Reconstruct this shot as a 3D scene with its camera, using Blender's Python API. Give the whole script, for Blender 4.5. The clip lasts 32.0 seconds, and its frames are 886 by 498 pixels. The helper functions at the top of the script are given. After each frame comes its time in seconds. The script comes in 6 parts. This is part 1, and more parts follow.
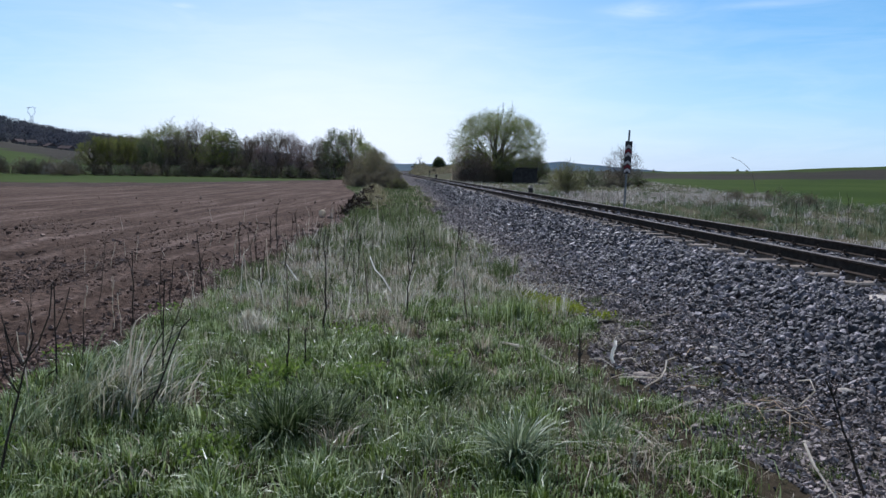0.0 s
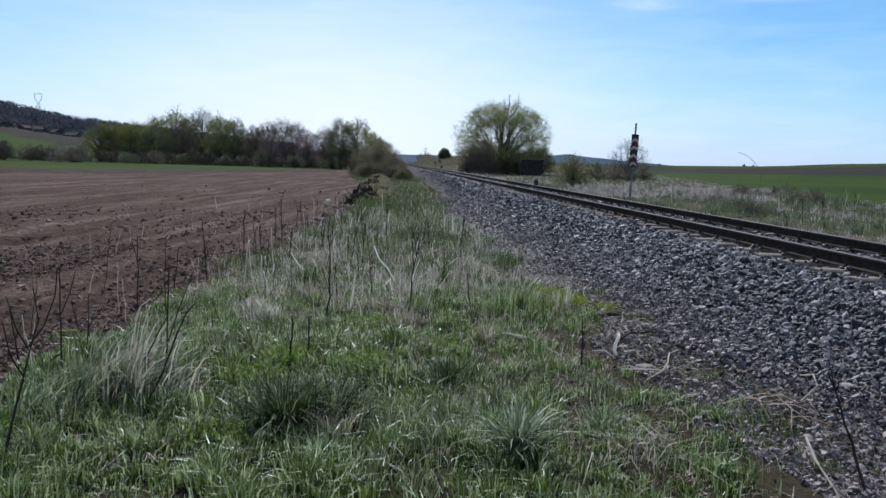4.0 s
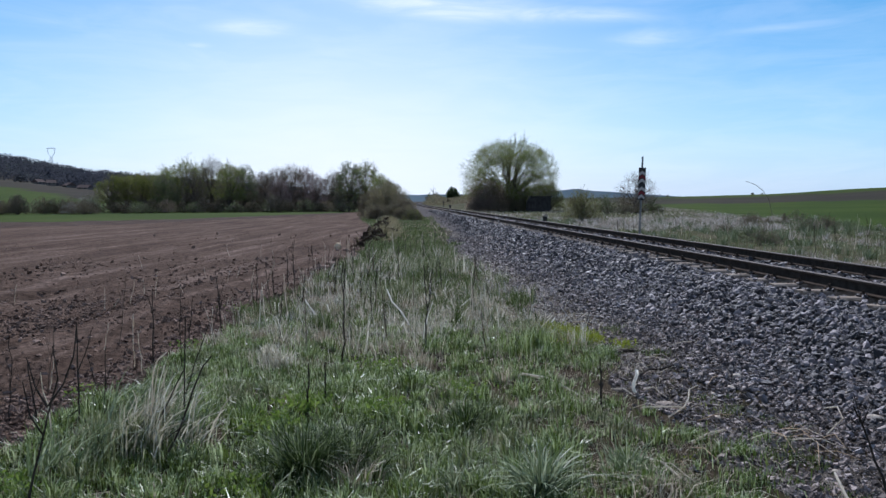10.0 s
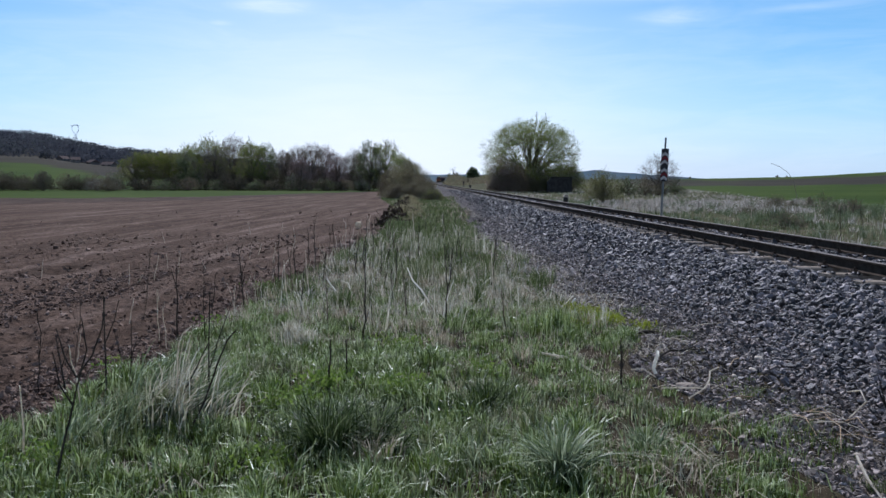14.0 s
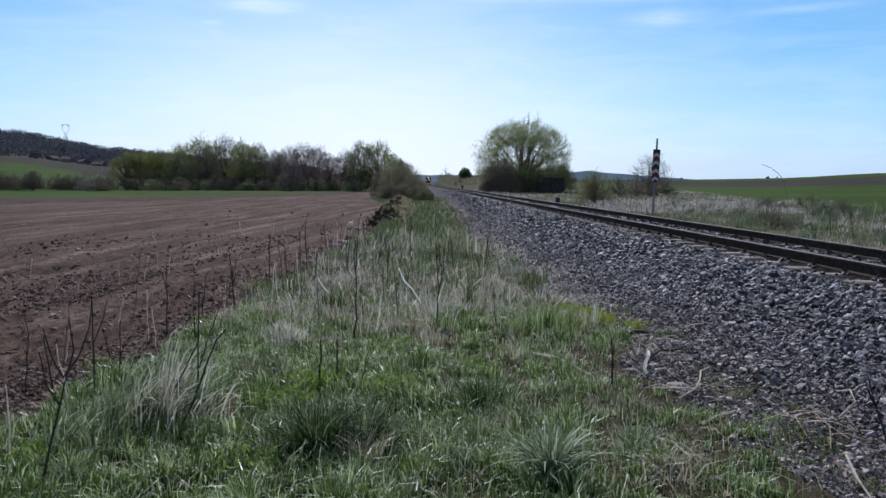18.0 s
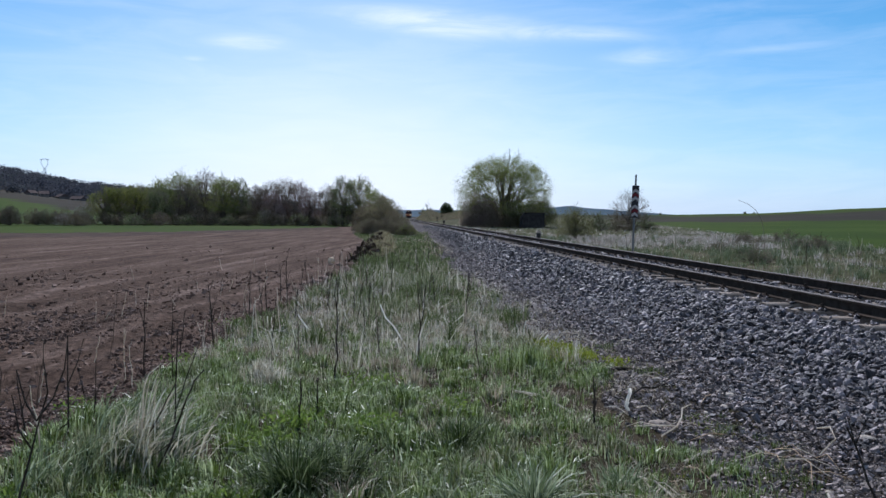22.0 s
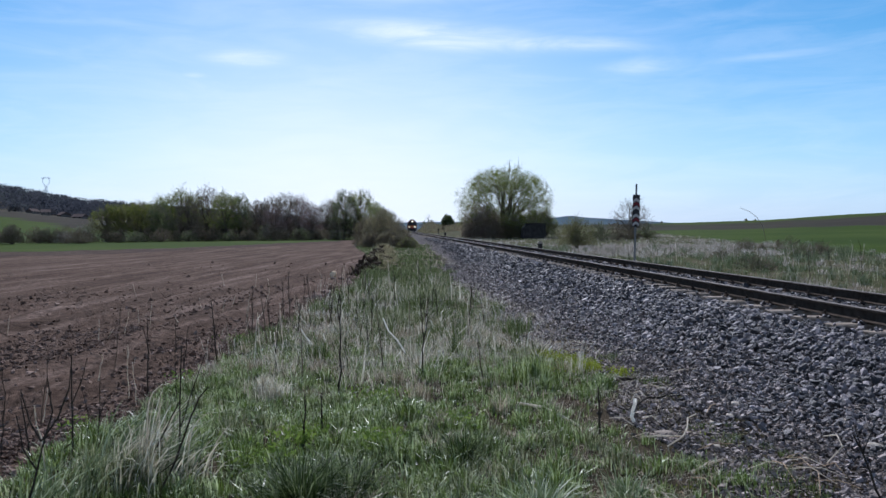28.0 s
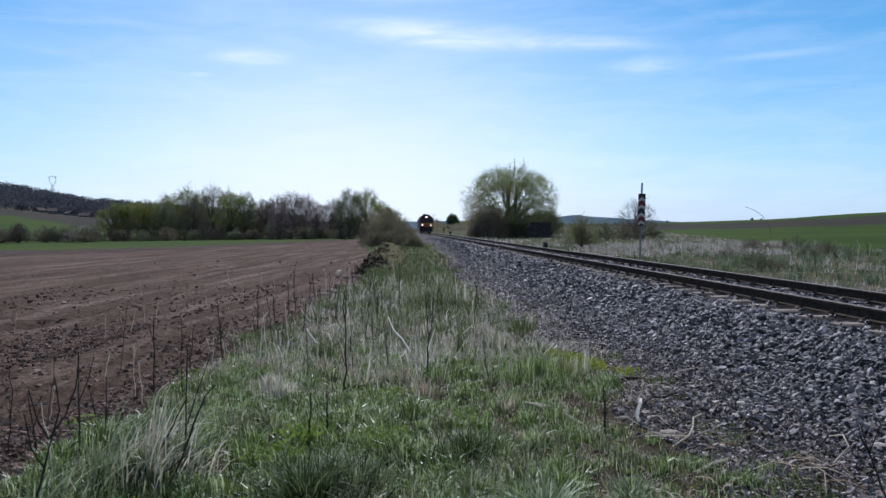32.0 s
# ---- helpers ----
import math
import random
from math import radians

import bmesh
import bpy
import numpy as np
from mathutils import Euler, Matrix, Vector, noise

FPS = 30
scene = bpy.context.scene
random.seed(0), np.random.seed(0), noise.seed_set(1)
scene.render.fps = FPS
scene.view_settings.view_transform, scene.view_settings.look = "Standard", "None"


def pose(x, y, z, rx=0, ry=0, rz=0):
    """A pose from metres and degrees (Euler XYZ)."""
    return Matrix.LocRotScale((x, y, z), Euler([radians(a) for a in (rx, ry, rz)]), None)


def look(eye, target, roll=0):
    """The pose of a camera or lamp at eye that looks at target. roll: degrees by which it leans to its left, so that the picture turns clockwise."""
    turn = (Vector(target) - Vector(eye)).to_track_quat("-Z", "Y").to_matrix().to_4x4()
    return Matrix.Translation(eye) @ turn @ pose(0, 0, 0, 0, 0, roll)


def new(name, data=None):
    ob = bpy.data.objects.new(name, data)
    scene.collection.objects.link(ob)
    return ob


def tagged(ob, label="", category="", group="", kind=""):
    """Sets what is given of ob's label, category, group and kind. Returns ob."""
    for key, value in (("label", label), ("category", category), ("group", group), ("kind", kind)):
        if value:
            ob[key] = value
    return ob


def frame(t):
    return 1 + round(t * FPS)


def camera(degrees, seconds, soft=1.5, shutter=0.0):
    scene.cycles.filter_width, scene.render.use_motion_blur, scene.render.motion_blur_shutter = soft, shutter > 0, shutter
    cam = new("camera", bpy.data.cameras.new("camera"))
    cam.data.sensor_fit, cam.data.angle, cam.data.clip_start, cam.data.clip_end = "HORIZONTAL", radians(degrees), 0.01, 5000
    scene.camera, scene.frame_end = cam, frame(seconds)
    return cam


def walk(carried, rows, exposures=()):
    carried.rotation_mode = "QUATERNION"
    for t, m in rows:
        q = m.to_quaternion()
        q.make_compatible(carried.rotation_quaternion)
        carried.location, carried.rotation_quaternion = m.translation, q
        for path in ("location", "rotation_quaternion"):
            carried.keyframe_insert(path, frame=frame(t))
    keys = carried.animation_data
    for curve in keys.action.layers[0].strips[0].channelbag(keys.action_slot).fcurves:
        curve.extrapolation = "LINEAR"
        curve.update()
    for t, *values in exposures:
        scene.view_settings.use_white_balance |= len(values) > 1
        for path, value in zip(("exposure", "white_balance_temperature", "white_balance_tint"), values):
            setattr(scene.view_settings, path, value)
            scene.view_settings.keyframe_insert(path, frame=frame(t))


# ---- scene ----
cam = camera(62.0, 32.0, soft=1.5)
# seconds, place in metres, turn in degrees: a hand-held camera that stands on the verge
PATH = [
    (0.0, 0.037, 0.021, 1.689, 83.931, -1.152, -4.886),
    (0.5, 0.033, 0.019, 1.683, 83.748, -1.127, -4.584),
    (1.0, 0.031, 0.016, 1.682, 83.559, -1.143, -4.288),
    (1.5, 0.029, 0.018, 1.681, 83.753, -1.183, -4.407),
    (2.0, 0.035, 0.019, 1.681, 84.005, -0.946, -4.558),
    (2.5, 0.038, 0.016, 1.680, 84.081, -1.226, -4.604),
    (3.0, 0.033, 0.013, 1.681, 83.990, -1.480, -4.541),
    (3.5, 0.036, 0.017, 1.675, 83.248, -1.916, -4.452),
    (5.5, 0.040, 0.015, 1.676, 83.638, -1.276, -4.753),
    (6.0, 0.035, 0.012, 1.677, 83.893, -1.058, -4.915),
    (6.5, 0.035, 0.004, 1.680, 83.782, -0.924, -4.900),
    (7.0, 0.023, 0.007, 1.675, 84.011, -1.300, -5.471),
    (7.5, 0.013, 0.011, 1.675, 83.790, -1.363, -6.028),
    (8.0, 0.029, 0.001, 1.686, 84.568, -1.834, -5.661),
    (8.5, 0.033, 0.017, 1.693, 85.230, -1.014, -6.147),
    (9.0, 0.035, 0.027, 1.691, 84.715, 0.801, -6.293),
    (9.5, 0.027, 0.013, 1.701, 86.059, 0.427, -5.566),
    (10.0, 0.015, 0.012, 1.709, 86.257, 0.156, -3.828),
    (10.5, 0.006, 0.021, 1.704, 85.828, -0.107, -2.976),
    (11.0, 0.005, 0.002, 1.706, 85.890, 0.073, -2.359),
    (11.5, 0.001, -0.007, 1.706, 85.864, -0.048, -2.474),
    (12.0, -0.001, -0.002, 1.700, 85.314, -0.194, -2.409),
    (12.5, 0.002, 0.004, 1.698, 85.249, 0.296, -2.602),
    (13.0, 0.000, -0.001, 1.700, 85.213, 0.141, -2.445),
    (13.5, -0.001, 0.002, 1.698, 84.884, -0.101, -2.160),
    (14.0, -0.004, 0.004, 1.696, 84.706, -0.334, -2.278),
    (14.5, -0.009, -0.002, 1.697, 84.441, -0.008, -1.874),
    (16.5, -0.004, -0.006, 1.694, 84.744, 0.385, -1.473),
    (17.0, -0.007, -0.007, 1.694, 84.830, 0.088, -1.743),
    (17.5, -0.007, 0.002, 1.691, 84.514, -0.027, -1.811),
    (18.0, 0.006, 0.017, 1.688, 84.747, -0.436, -2.879),
    (18.5, 0.006, 0.011, 1.688, 84.346, -0.214, -2.423),
    (19.0, 0.009, 0.014, 1.686, 84.354, -0.488, -2.947),
    (19.5, 0.004, 0.008, 1.692, 85.168, -0.596, -3.130),
    (20.0, 0.001, 0.000, 1.700, 85.699, -0.805, -2.958),
    (20.5, 0.001, 0.008, 1.710, 86.771, -1.301, -3.808),
    (21.0, 0.006, 0.015, 1.710, 86.799, -0.416, -4.164),
    (21.5, 0.009, 0.017, 1.711, 87.164, 0.136, -4.185),
    (22.0, 0.007, 0.014, 1.714, 87.459, -0.481, -4.310),
    (22.5, 0.006, 0.020, 1.714, 87.288, -0.420, -4.461),
    (23.0, 0.013, 0.023, 1.714, 87.157, 0.307, -4.565),
    (23.5, 0.016, 0.029, 1.712, 87.165, 0.567, -5.177),
    (24.0, 0.016, 0.035, 1.711, 86.595, 0.087, -5.001),
    (24.5, 0.017, 0.034, 1.708, 87.007, -0.231, -5.364),
    (25.0, 0.011, 0.029, 1.711, 86.966, -0.058, -5.145),
    (25.5, 0.009, 0.027, 1.712, 86.976, 0.186, -4.853),
    (27.5, -0.001, 0.008, 1.724, 88.101, 0.852, -3.886),
    (28.0, 0.002, 0.009, 1.724, 88.384, 0.435, -4.220),
    (28.5, 0.002, 0.009, 1.724, 88.421, 0.526, -3.874),
    (29.0, 0.002, 0.002, 1.726, 88.589, 0.503, -3.810),
    (29.5, -0.001, 0.002, 1.728, 88.541, 0.474, -3.772),
    (30.0, -0.004, 0.003, 1.724, 88.576, 0.281, -3.810),
    (30.5, 0.003, -0.001, 1.725, 88.721, 0.658, -3.922),
    (31.0, 0.002, -0.007, 1.728, 88.795, 0.725, -3.881),
    (31.5, 0.000, -0.004, 1.725, 88.519, 0.451, -4.001),
    (32.0, 0.000, 0.006, 1.725, 88.309, 0.394, -3.822),
]
walk(cam, [(r[0], pose(*r[1:])) for r in PATH], exposures=[(0.0, 0.0, 5300, 10), (32.0, 0.0, 5300, 10)])

# ---- sky and sun ----
SUN_ELEVATION, SUN_TURN = radians(42), radians(-4)
world = bpy.data.worlds.new("sky")
scene.world = world
world.use_nodes = True
wn, wl = world.node_tree.nodes, world.node_tree.links
sky = wn.new("ShaderNodeTexSky")
sky.sky_type, sky.sun_disc = "NISHITA", False
sky.sun_elevation, sky.sun_rotation = SUN_ELEVATION, SUN_TURN
sky.air_density, sky.dust_density, sky.ozone_density = 1.0, 0.7, 2.2
coord = wn.new("ShaderNodeTexCoord")


def sky_math(kind, a, b=None, c=None):
    node = wn.new("ShaderNodeMath")
    node.operation = kind
    for i, v in enumerate((a, b, c)):
        if v is None:
            continue
        if isinstance(v, (int, float)):
            node.inputs[i].default_value = v
        else:
            wl.new(v, node.inputs[i])
    return node.outputs[0]


split = wn.new("ShaderNodeSeparateXYZ")
wl.new(coord.outputs["Generated"], split.inputs[0])
azimuth = sky_math("ARCTAN2", split.outputs[0], split.outputs[1])
height = sky_math("ARCSINE", split.outputs[2])
angles = wn.new("ShaderNodeCombineXYZ")
wl.new(sky_math("MULTIPLY", azimuth, 3.0), angles.inputs[0])
wl.new(sky_math("MULTIPLY", height, 16.0), angles.inputs[1])
wisps = wn.new("ShaderNodeTexNoise")
wisps.inputs["Scale"].default_value, wisps.inputs["Detail"].default_value = 2.2, 8.0
wisps.inputs["Roughness"].default_value, wisps.inputs["Distortion"].default_value = 0.6, 0.6
wl.new(angles.outputs[0], wisps.inputs["Vector"])
thin = wn.new("ShaderNodeMapRange")
thin.inputs["From Min"].default_value, thin.inputs["From Max"].default_value = 0.40, 0.66
wl.new(wisps.outputs["Fac"], thin.inputs["Value"])
# wisps of high cloud: azimuth and height in degrees, half width, half height, slope, strength
cover = sky_math("MULTIPLY", thin.outputs[0], 0.10)
for az, el, wa, we, slope, power in ((-10.4, 12.6, 2.6, 0.50, 0.02, 0.75), (-14.2, 11.2, 0.7, 0.16, 0.0, 0.5), (4.0, 14.5, 7.0, 0.85, -0.07, 0.85), (12.5, 13.7, 6.5, 0.55, -0.06, 0.6), (19.5, 11.8, 3.0, 0.6, 0.0, 0.4), (28.0, 11.8, 5.0, 0.35, 0.02, 0.22), (2.0, 17.3, 8.0, 0.5, 0.0, 0.3)):
    u = sky_math("SUBTRACT", azimuth, radians(az))
    v = sky_math("SUBTRACT", sky_math("SUBTRACT", height, radians(el)), sky_math("MULTIPLY", u, slope))
    q = sky_math("ADD", sky_math("POWER", sky_math("DIVIDE", u, radians(wa)), 2.0), sky_math("POWER", sky_math("DIVIDE", v, radians(we)), 2.0))
    spot = sky_math("POWER", 2.718, sky_math("MULTIPLY", q, -1.0))
    cover = sky_math("MAXIMUM", cover, sky_math("MULTIPLY", sky_math("MULTIPLY", spot, power), sky_math("MULTIPLY_ADD", thin.outputs[0], 0.65, 0.35)))
blend = wn.new("ShaderNodeMixRGB")
blend.inputs["Color2"].default_value = (13.5, 12.4, 11.6, 1)
wl.new(cover, blend.inputs["Fac"])
vivid = wn.new("ShaderNodeHueSaturation")
vivid.inputs["Saturation"].default_value = 1.78
vivid.inputs["Hue"].default_value = 0.488
vivid.inputs["Value"].default_value = 0.875
wl.new(sky.outputs["Color"], vivid.inputs["Color"])
# bright haze low in the sky on the sun's side
toward = sky_math("POWER", 2.718, sky_math("MULTIPLY", sky_math("POWER", sky_math("DIVIDE", sky_math("SUBTRACT", azimuth, SUN_TURN), radians(20)), 2.0), -1.0))
low_down = sky_math("POWER", 2.718, sky_math("DIVIDE", sky_math("MAXIMUM", height, 0.0), radians(-12.5)))
blue_haze = wn.new("ShaderNodeMixRGB")
blue_haze.inputs["Color2"].default_value = (6.6, 8.85, 11.2, 1)
wl.new(sky_math("MULTIPLY", low_down, 0.70), blue_haze.inputs["Fac"])
wl.new(vivid.outputs["Color"], blue_haze.inputs["Color1"])
# paler, warmer haze opposite the sun, out of view, added to fill shaded sides
opposite = sky_math("SMOOTH_MAX", sky_math("MULTIPLY_ADD", split.outputs[1], -1.1, 0.05), 0.0, 0.2)
fill_haze = wn.new("ShaderNodeMixRGB")
fill_haze.inputs["Color2"].default_value = (9.6, 9.0, 8.5, 1)
wl.new(sky_math("MULTIPLY", sky_math("MINIMUM", opposite, 0.54), sky_math("POWER", 2.718, sky_math("DIVIDE", sky_math("MAXIMUM", height, 0.0), radians(-38)))), fill_haze.inputs["Fac"])
wl.new(blue_haze.outputs["Color"], fill_haze.inputs["Color1"])
veil = sky_math("POWER", 2.718, sky_math("MULTIPLY", sky_math("POWER", sky_math("DIVIDE", sky_math("MAXIMUM", height, 0.0), radians(12.5)), 2.0), -1.0))
haze = wn.new("ShaderNodeMixRGB")
haze.inputs["Color2"].default_value = (11.0, 10.6, 10.1, 1)
wl.new(sky_math("MULTIPLY", veil, sky_math("MULTIPLY", toward, 0.97)), haze.inputs["Fac"])
wl.new(fill_haze.outputs["Color"], haze.inputs["Color1"])
wl.new(haze.outputs["Color"], blend.inputs["Color1"])
wl.new(blend.outputs["Color"], wn["Background"].inputs["Color"])
wn["Background"].inputs["Strength"].default_value = 0.092
sun = new("sun", bpy.data.lights.new("sun", "SUN"))
sun.data.energy, sun.data.angle, sun.data.color = 5.95, radians(0.55), (1.0, 0.90, 0.81)
away = Vector((math.sin(SUN_TURN) * math.cos(SUN_ELEVATION), math.cos(SUN_TURN) * math.cos(SUN_ELEVATION), math.sin(SUN_ELEVATION)))
sun.matrix_world = look(away * 100, (0, 0, 0))


# ---- materials ----
def material(name, colours, scale=4.0, rough=0.85, bump=0.3, fine=60.0, metallic=0.0, through_light=0.0, island=0.0, stretch=(1, 1, 1), world_space=False, glow=0.0, gloss=None, contrast=0.45, deep=0.02, by_object=False):
    """colours: two or three base colours mixed by coarse noise; island: how far each loose piece differs; through_light: share of light let through a leaf."""
    m = bpy.data.materials.new(name)
    m.use_nodes = True
    n, l = m.node_tree.nodes, m.node_tree.links
    bsdf = n["Principled BSDF"]
    if world_space:
        where = n.new("ShaderNodeNewGeometry").outputs["Position"]
    else:
        where = n.new("ShaderNodeTexCoord").outputs["Object"]
    put = n.new("ShaderNodeMapping")
    put.inputs["Scale"].default_value = stretch
    l.new(where, put.inputs["Vector"])
    coarse = n.new("ShaderNodeTexNoise")
    coarse.inputs["Scale"].default_value, coarse.inputs["Detail"].default_value = scale, 6.0
    coarse.inputs["Roughness"].default_value = 0.65
    coarse.inputs["Distortion"].default_value = 0.0 if stretch == (1, 1, 1) else 0.4
    l.new(put.outputs["Vector"], coarse.inputs["Vector"])
    grain = n.new("ShaderNodeTexNoise")
    grain.inputs["Scale"].default_value, grain.inputs["Detail"].default_value = fine, 7.0
    grain.inputs["Roughness"].default_value = 0.62
    l.new(where, grain.inputs["Vector"])
    value = coarse.outputs["Fac"]
    if island:
        piece = n.new("ShaderNodeObjectInfo").outputs["Random"] if by_object else n.new("ShaderNodeNewGeometry").outputs["Random Per Island"]
        mixed = n.new("ShaderNodeMix")
        mixed.inputs["Factor"].default_value = island
        l.new(value, mixed.inputs["A"])
        l.new(piece, mixed.inputs["B"])
        value = mixed.outputs["Result"]
    ramp = n.new("ShaderNodeValToRGB")
    spread = (0.36, 0.64) if not island else (0.36 * (1 - island) + 0.08 * island, 0.64 * (1 - island) + 0.92 * island)
    ramp.color_ramp.elements[0].position, ramp.color_ramp.elements[1].position = spread
    ramp.color_ramp.elements[0].color = (*colours[0], 1)
    ramp.color_ramp.elements[1].color = (*colours[-1], 1)
    if len(colours) == 3:
        ramp.color_ramp.elements.new(sum(spread) / 2).color = (*colours[1], 1)
    l.new(value, ramp.inputs["Fac"])
    vary = n.new("ShaderNodeMixRGB")
    vary.blend_type, vary.inputs["Fac"].default_value = "OVERLAY", contrast
    l.new(ramp.outputs["Color"], vary.inputs["Color1"])
    l.new(grain.outputs["Fac"], vary.inputs["Color2"])
    l.new(vary.outputs["Color"], bsdf.inputs["Base Color"])
    bsdf.inputs["Roughness"].default_value, bsdf.inputs["Metallic"].default_value = rough, metallic
    bsdf.inputs["Specular IOR Level"].default_value = 0.02 if rough > 0.88 else (0.13 if through_light else 0.28)
    if gloss is not None:
        bsdf.inputs["Specular IOR Level"].default_value = gloss
    if bump:
        relief = n.new("ShaderNodeBump")
        relief.inputs["Strength"].default_value, relief.inputs["Distance"].default_value = bump, deep
        l.new(grain.outputs["Fac"], relief.inputs["Height"])
        l.new(relief.outputs["Normal"], bsdf.inputs["Normal"])
    if glow:
        bsdf.inputs["Emission Color"].default_value = (*colours[0], 1)
        bsdf.inputs["Emission Strength"].default_value = glow
    if through_light:
        leaf = n.new("ShaderNodeBsdfTranslucent")
        l.new(vary.outputs["Color"], leaf.inputs["Color"])
        both = n.new("ShaderNodeMixShader")
        both.inputs["Fac"].default_value = through_light
        l.new(bsdf.outputs["BSDF"], both.inputs[1])
        l.new(leaf.outputs["BSDF"], both.inputs[2])
        l.new(both.outputs["Shader"], n["Material Output"].inputs["Surface"])
    return m


M_VERGE = material("verge earth", [(0.022, 0.021, 0.010), (0.05, 0.038, 0.025), (0.03, 0.032, 0.012)], 2.2, 0.95, 0.8, 30, world_space=True)
M_SOIL = material("ploughed soil", [(0.042, 0.028, 0.0218), (0.056, 0.0385, 0.030), (0.091, 0.066, 0.0525)], 1.3, 0.98, 1.0, 6, world_space=True, stretch=(1.0, 0.07, 1), contrast=1.0, deep=0.16)


def ploughed(m, slant=0.13):
    """Streak the soil along the harrow's way and speckle it with dark clods and pale dry crumbs."""
    n, l = m.node_tree.nodes, m.node_tree.links
    bsdf = n["Principled BSDF"]
    where = n.new("ShaderNodeNewGeometry").outputs["Position"]
    cut = n.new("ShaderNodeSeparateXYZ")
    l.new(where, cut.inputs[0])

    def calc(kind, a, b):
        node = n.new("ShaderNodeMath")
        node.operation = kind
        for i, v in enumerate((a, b)):
            if isinstance(v, (int, float)):
                node.inputs[i].default_value = v
            else:
                l.new(v, node.inputs[i])
        return node.outputs[0]

    along = n.new("ShaderNodeCombineXYZ")
    l.new(calc("SUBTRACT", cut.outputs[0], calc("MULTIPLY", cut.outputs[1], slant)), along.inputs[0])
    l.new(calc("MULTIPLY", cut.outputs[1], 0.06), along.inputs[1])
    streak = n.new("ShaderNodeTexNoise")
    streak.inputs["Scale"].default_value, streak.inputs["Detail"].default_value, streak.inputs["Roughness"].default_value = 1.5, 6.0, 0.72
    l.new(along.outputs[0], streak.inputs["Vector"])
    tone = n.new("ShaderNodeValToRGB")
    tone.color_ramp.elements[0].position, tone.color_ramp.elements[1].position = 0.34, 0.68
    tone.color_ramp.elements[0].color, tone.color_ramp.elements[1].color = (0.047, 0.031, 0.0225, 1), (0.158, 0.114, 0.091, 1)
    tone.color_ramp.elements.new(0.5).color = (0.081, 0.0535, 0.039, 1)
    l.new(streak.outputs["Fac"], tone.inputs["Fac"])
    crumb = n.new("ShaderNodeTexNoise")
    crumb.inputs["Scale"].default_value, crumb.inputs["Detail"].default_value, crumb.inputs["Roughness"].default_value = 9.0, 9.0, 0.7
    l.new(where, crumb.inputs["Vector"])
    spread = n.new("ShaderNodeMapRange")
    spread.inputs["From Min"].default_value, spread.inputs["From Max"].default_value = 0.36, 0.64
    spread.inputs["To Min"].default_value, spread.inputs["To Max"].default_value = 0.15, 0.85
    l.new(crumb.outputs["Fac"], spread.inputs["Value"])
    mixed = n.new("ShaderNodeMixRGB")
    mixed.blend_type, mixed.inputs["Fac"].default_value = "OVERLAY", 0.8
    l.new(tone.outputs["Color"], mixed.inputs["Color1"])
    l.new(spread.outputs[0], mixed.inputs["Color2"])
    l.new(mixed.outputs["Color"], bsdf.inputs["Base Color"])
    relief = n.new("ShaderNodeBump")
    relief.inputs["Strength"].default_value, relief.inputs["Distance"].default_value = 0.7, 0.10
    l.new(crumb.outputs["Fac"], relief.inputs["Height"])
    l.new(relief.outputs["Normal"], bsdf.inputs["Normal"])
    return m


ploughed(M_SOIL)
M_CROP = material("young crop", [(0.025, 0.042, 0.004), (0.033, 0.051, 0.005), (0.044, 0.060, 0.008)], 0.05, 0.9, 0.6, 9, world_space=True)
M_MEADOW = material("dry meadow earth", [(0.062, 0.053, 0.03), (0.044, 0.046, 0.018), (0.10, 0.082, 0.055)], 0.5, 0.95, 0.8, 12, world_space=True)
M_HEADLAND = material("darker headland soil", [(0.040, 0.027, 0.021), (0.062, 0.043, 0.034), (0.085, 0.062, 0.05)], 0.6, 0.98, 0.8, 8, world_space=True, contrast=0.7, deep=0.08)
M_DARKSOIL = material("distant ploughed soil", [(0.028, 0.024, 0.017), (0.042, 0.035, 0.026)], 0.04, 0.95, 0.5, 4, world_space=True)
M_FOREST = material("woodland floor", [(0.05, 0.045, 0.035), (0.07, 0.06, 0.045)], 0.1, 0.95, 0.5, 4, world_space=True)
M_GRASS = material("green grass", [(0.024, 0.038, 0.005), (0.130, 0.182, 0.036), (0.52, 0.58, 0.32)], 5.5, 0.42, 0, 90, through_light=0.36, island=0.46, world_space=True, gloss=0.36)
M_GRASSBLUE = material("blue-green grass", [(0.040, 0.052, 0.020), (0.135, 0.150, 0.062), (0.48, 0.48, 0.32)], 4.0, 0.5, 0, 90, through_light=0.38, island=0.42, world_space=True, gloss=0.25)
M_GRASSFAR = material("deep green grass", [(0.028, 0.044, 0.012), (0.085, 0.112, 0.032), (0.28, 0.30, 0.16)], 2.2, 0.6, 0, 90, through_light=0.36, island=0.4, world_space=True, gloss=0.12)
M_LITTER = material("grey weathered litter", [(0.10, 0.088, 0.075), (0.26, 0.24, 0.215), (0.58, 0.55, 0.51)], 5.0, 0.7, 0, 60, through_light=0.25, island=0.6, world_space=True)
M_STRAW = material("dry grass", [(0.12, 0.092, 0.056), (0.34, 0.285, 0.195), (0.68, 0.60, 0.46)], 4.0, 0.5, 0, 90, through_light=0.3, island=0.5, world_space=True)
M_STRAWFAR = material("matted meadow straw", [(0.14, 0.115, 0.09), (0.36, 0.315, 0.265), (0.78, 0.72, 0.65)], 0.9, 0.7, 0, 30, through_light=0.3, island=0.5, world_space=True)
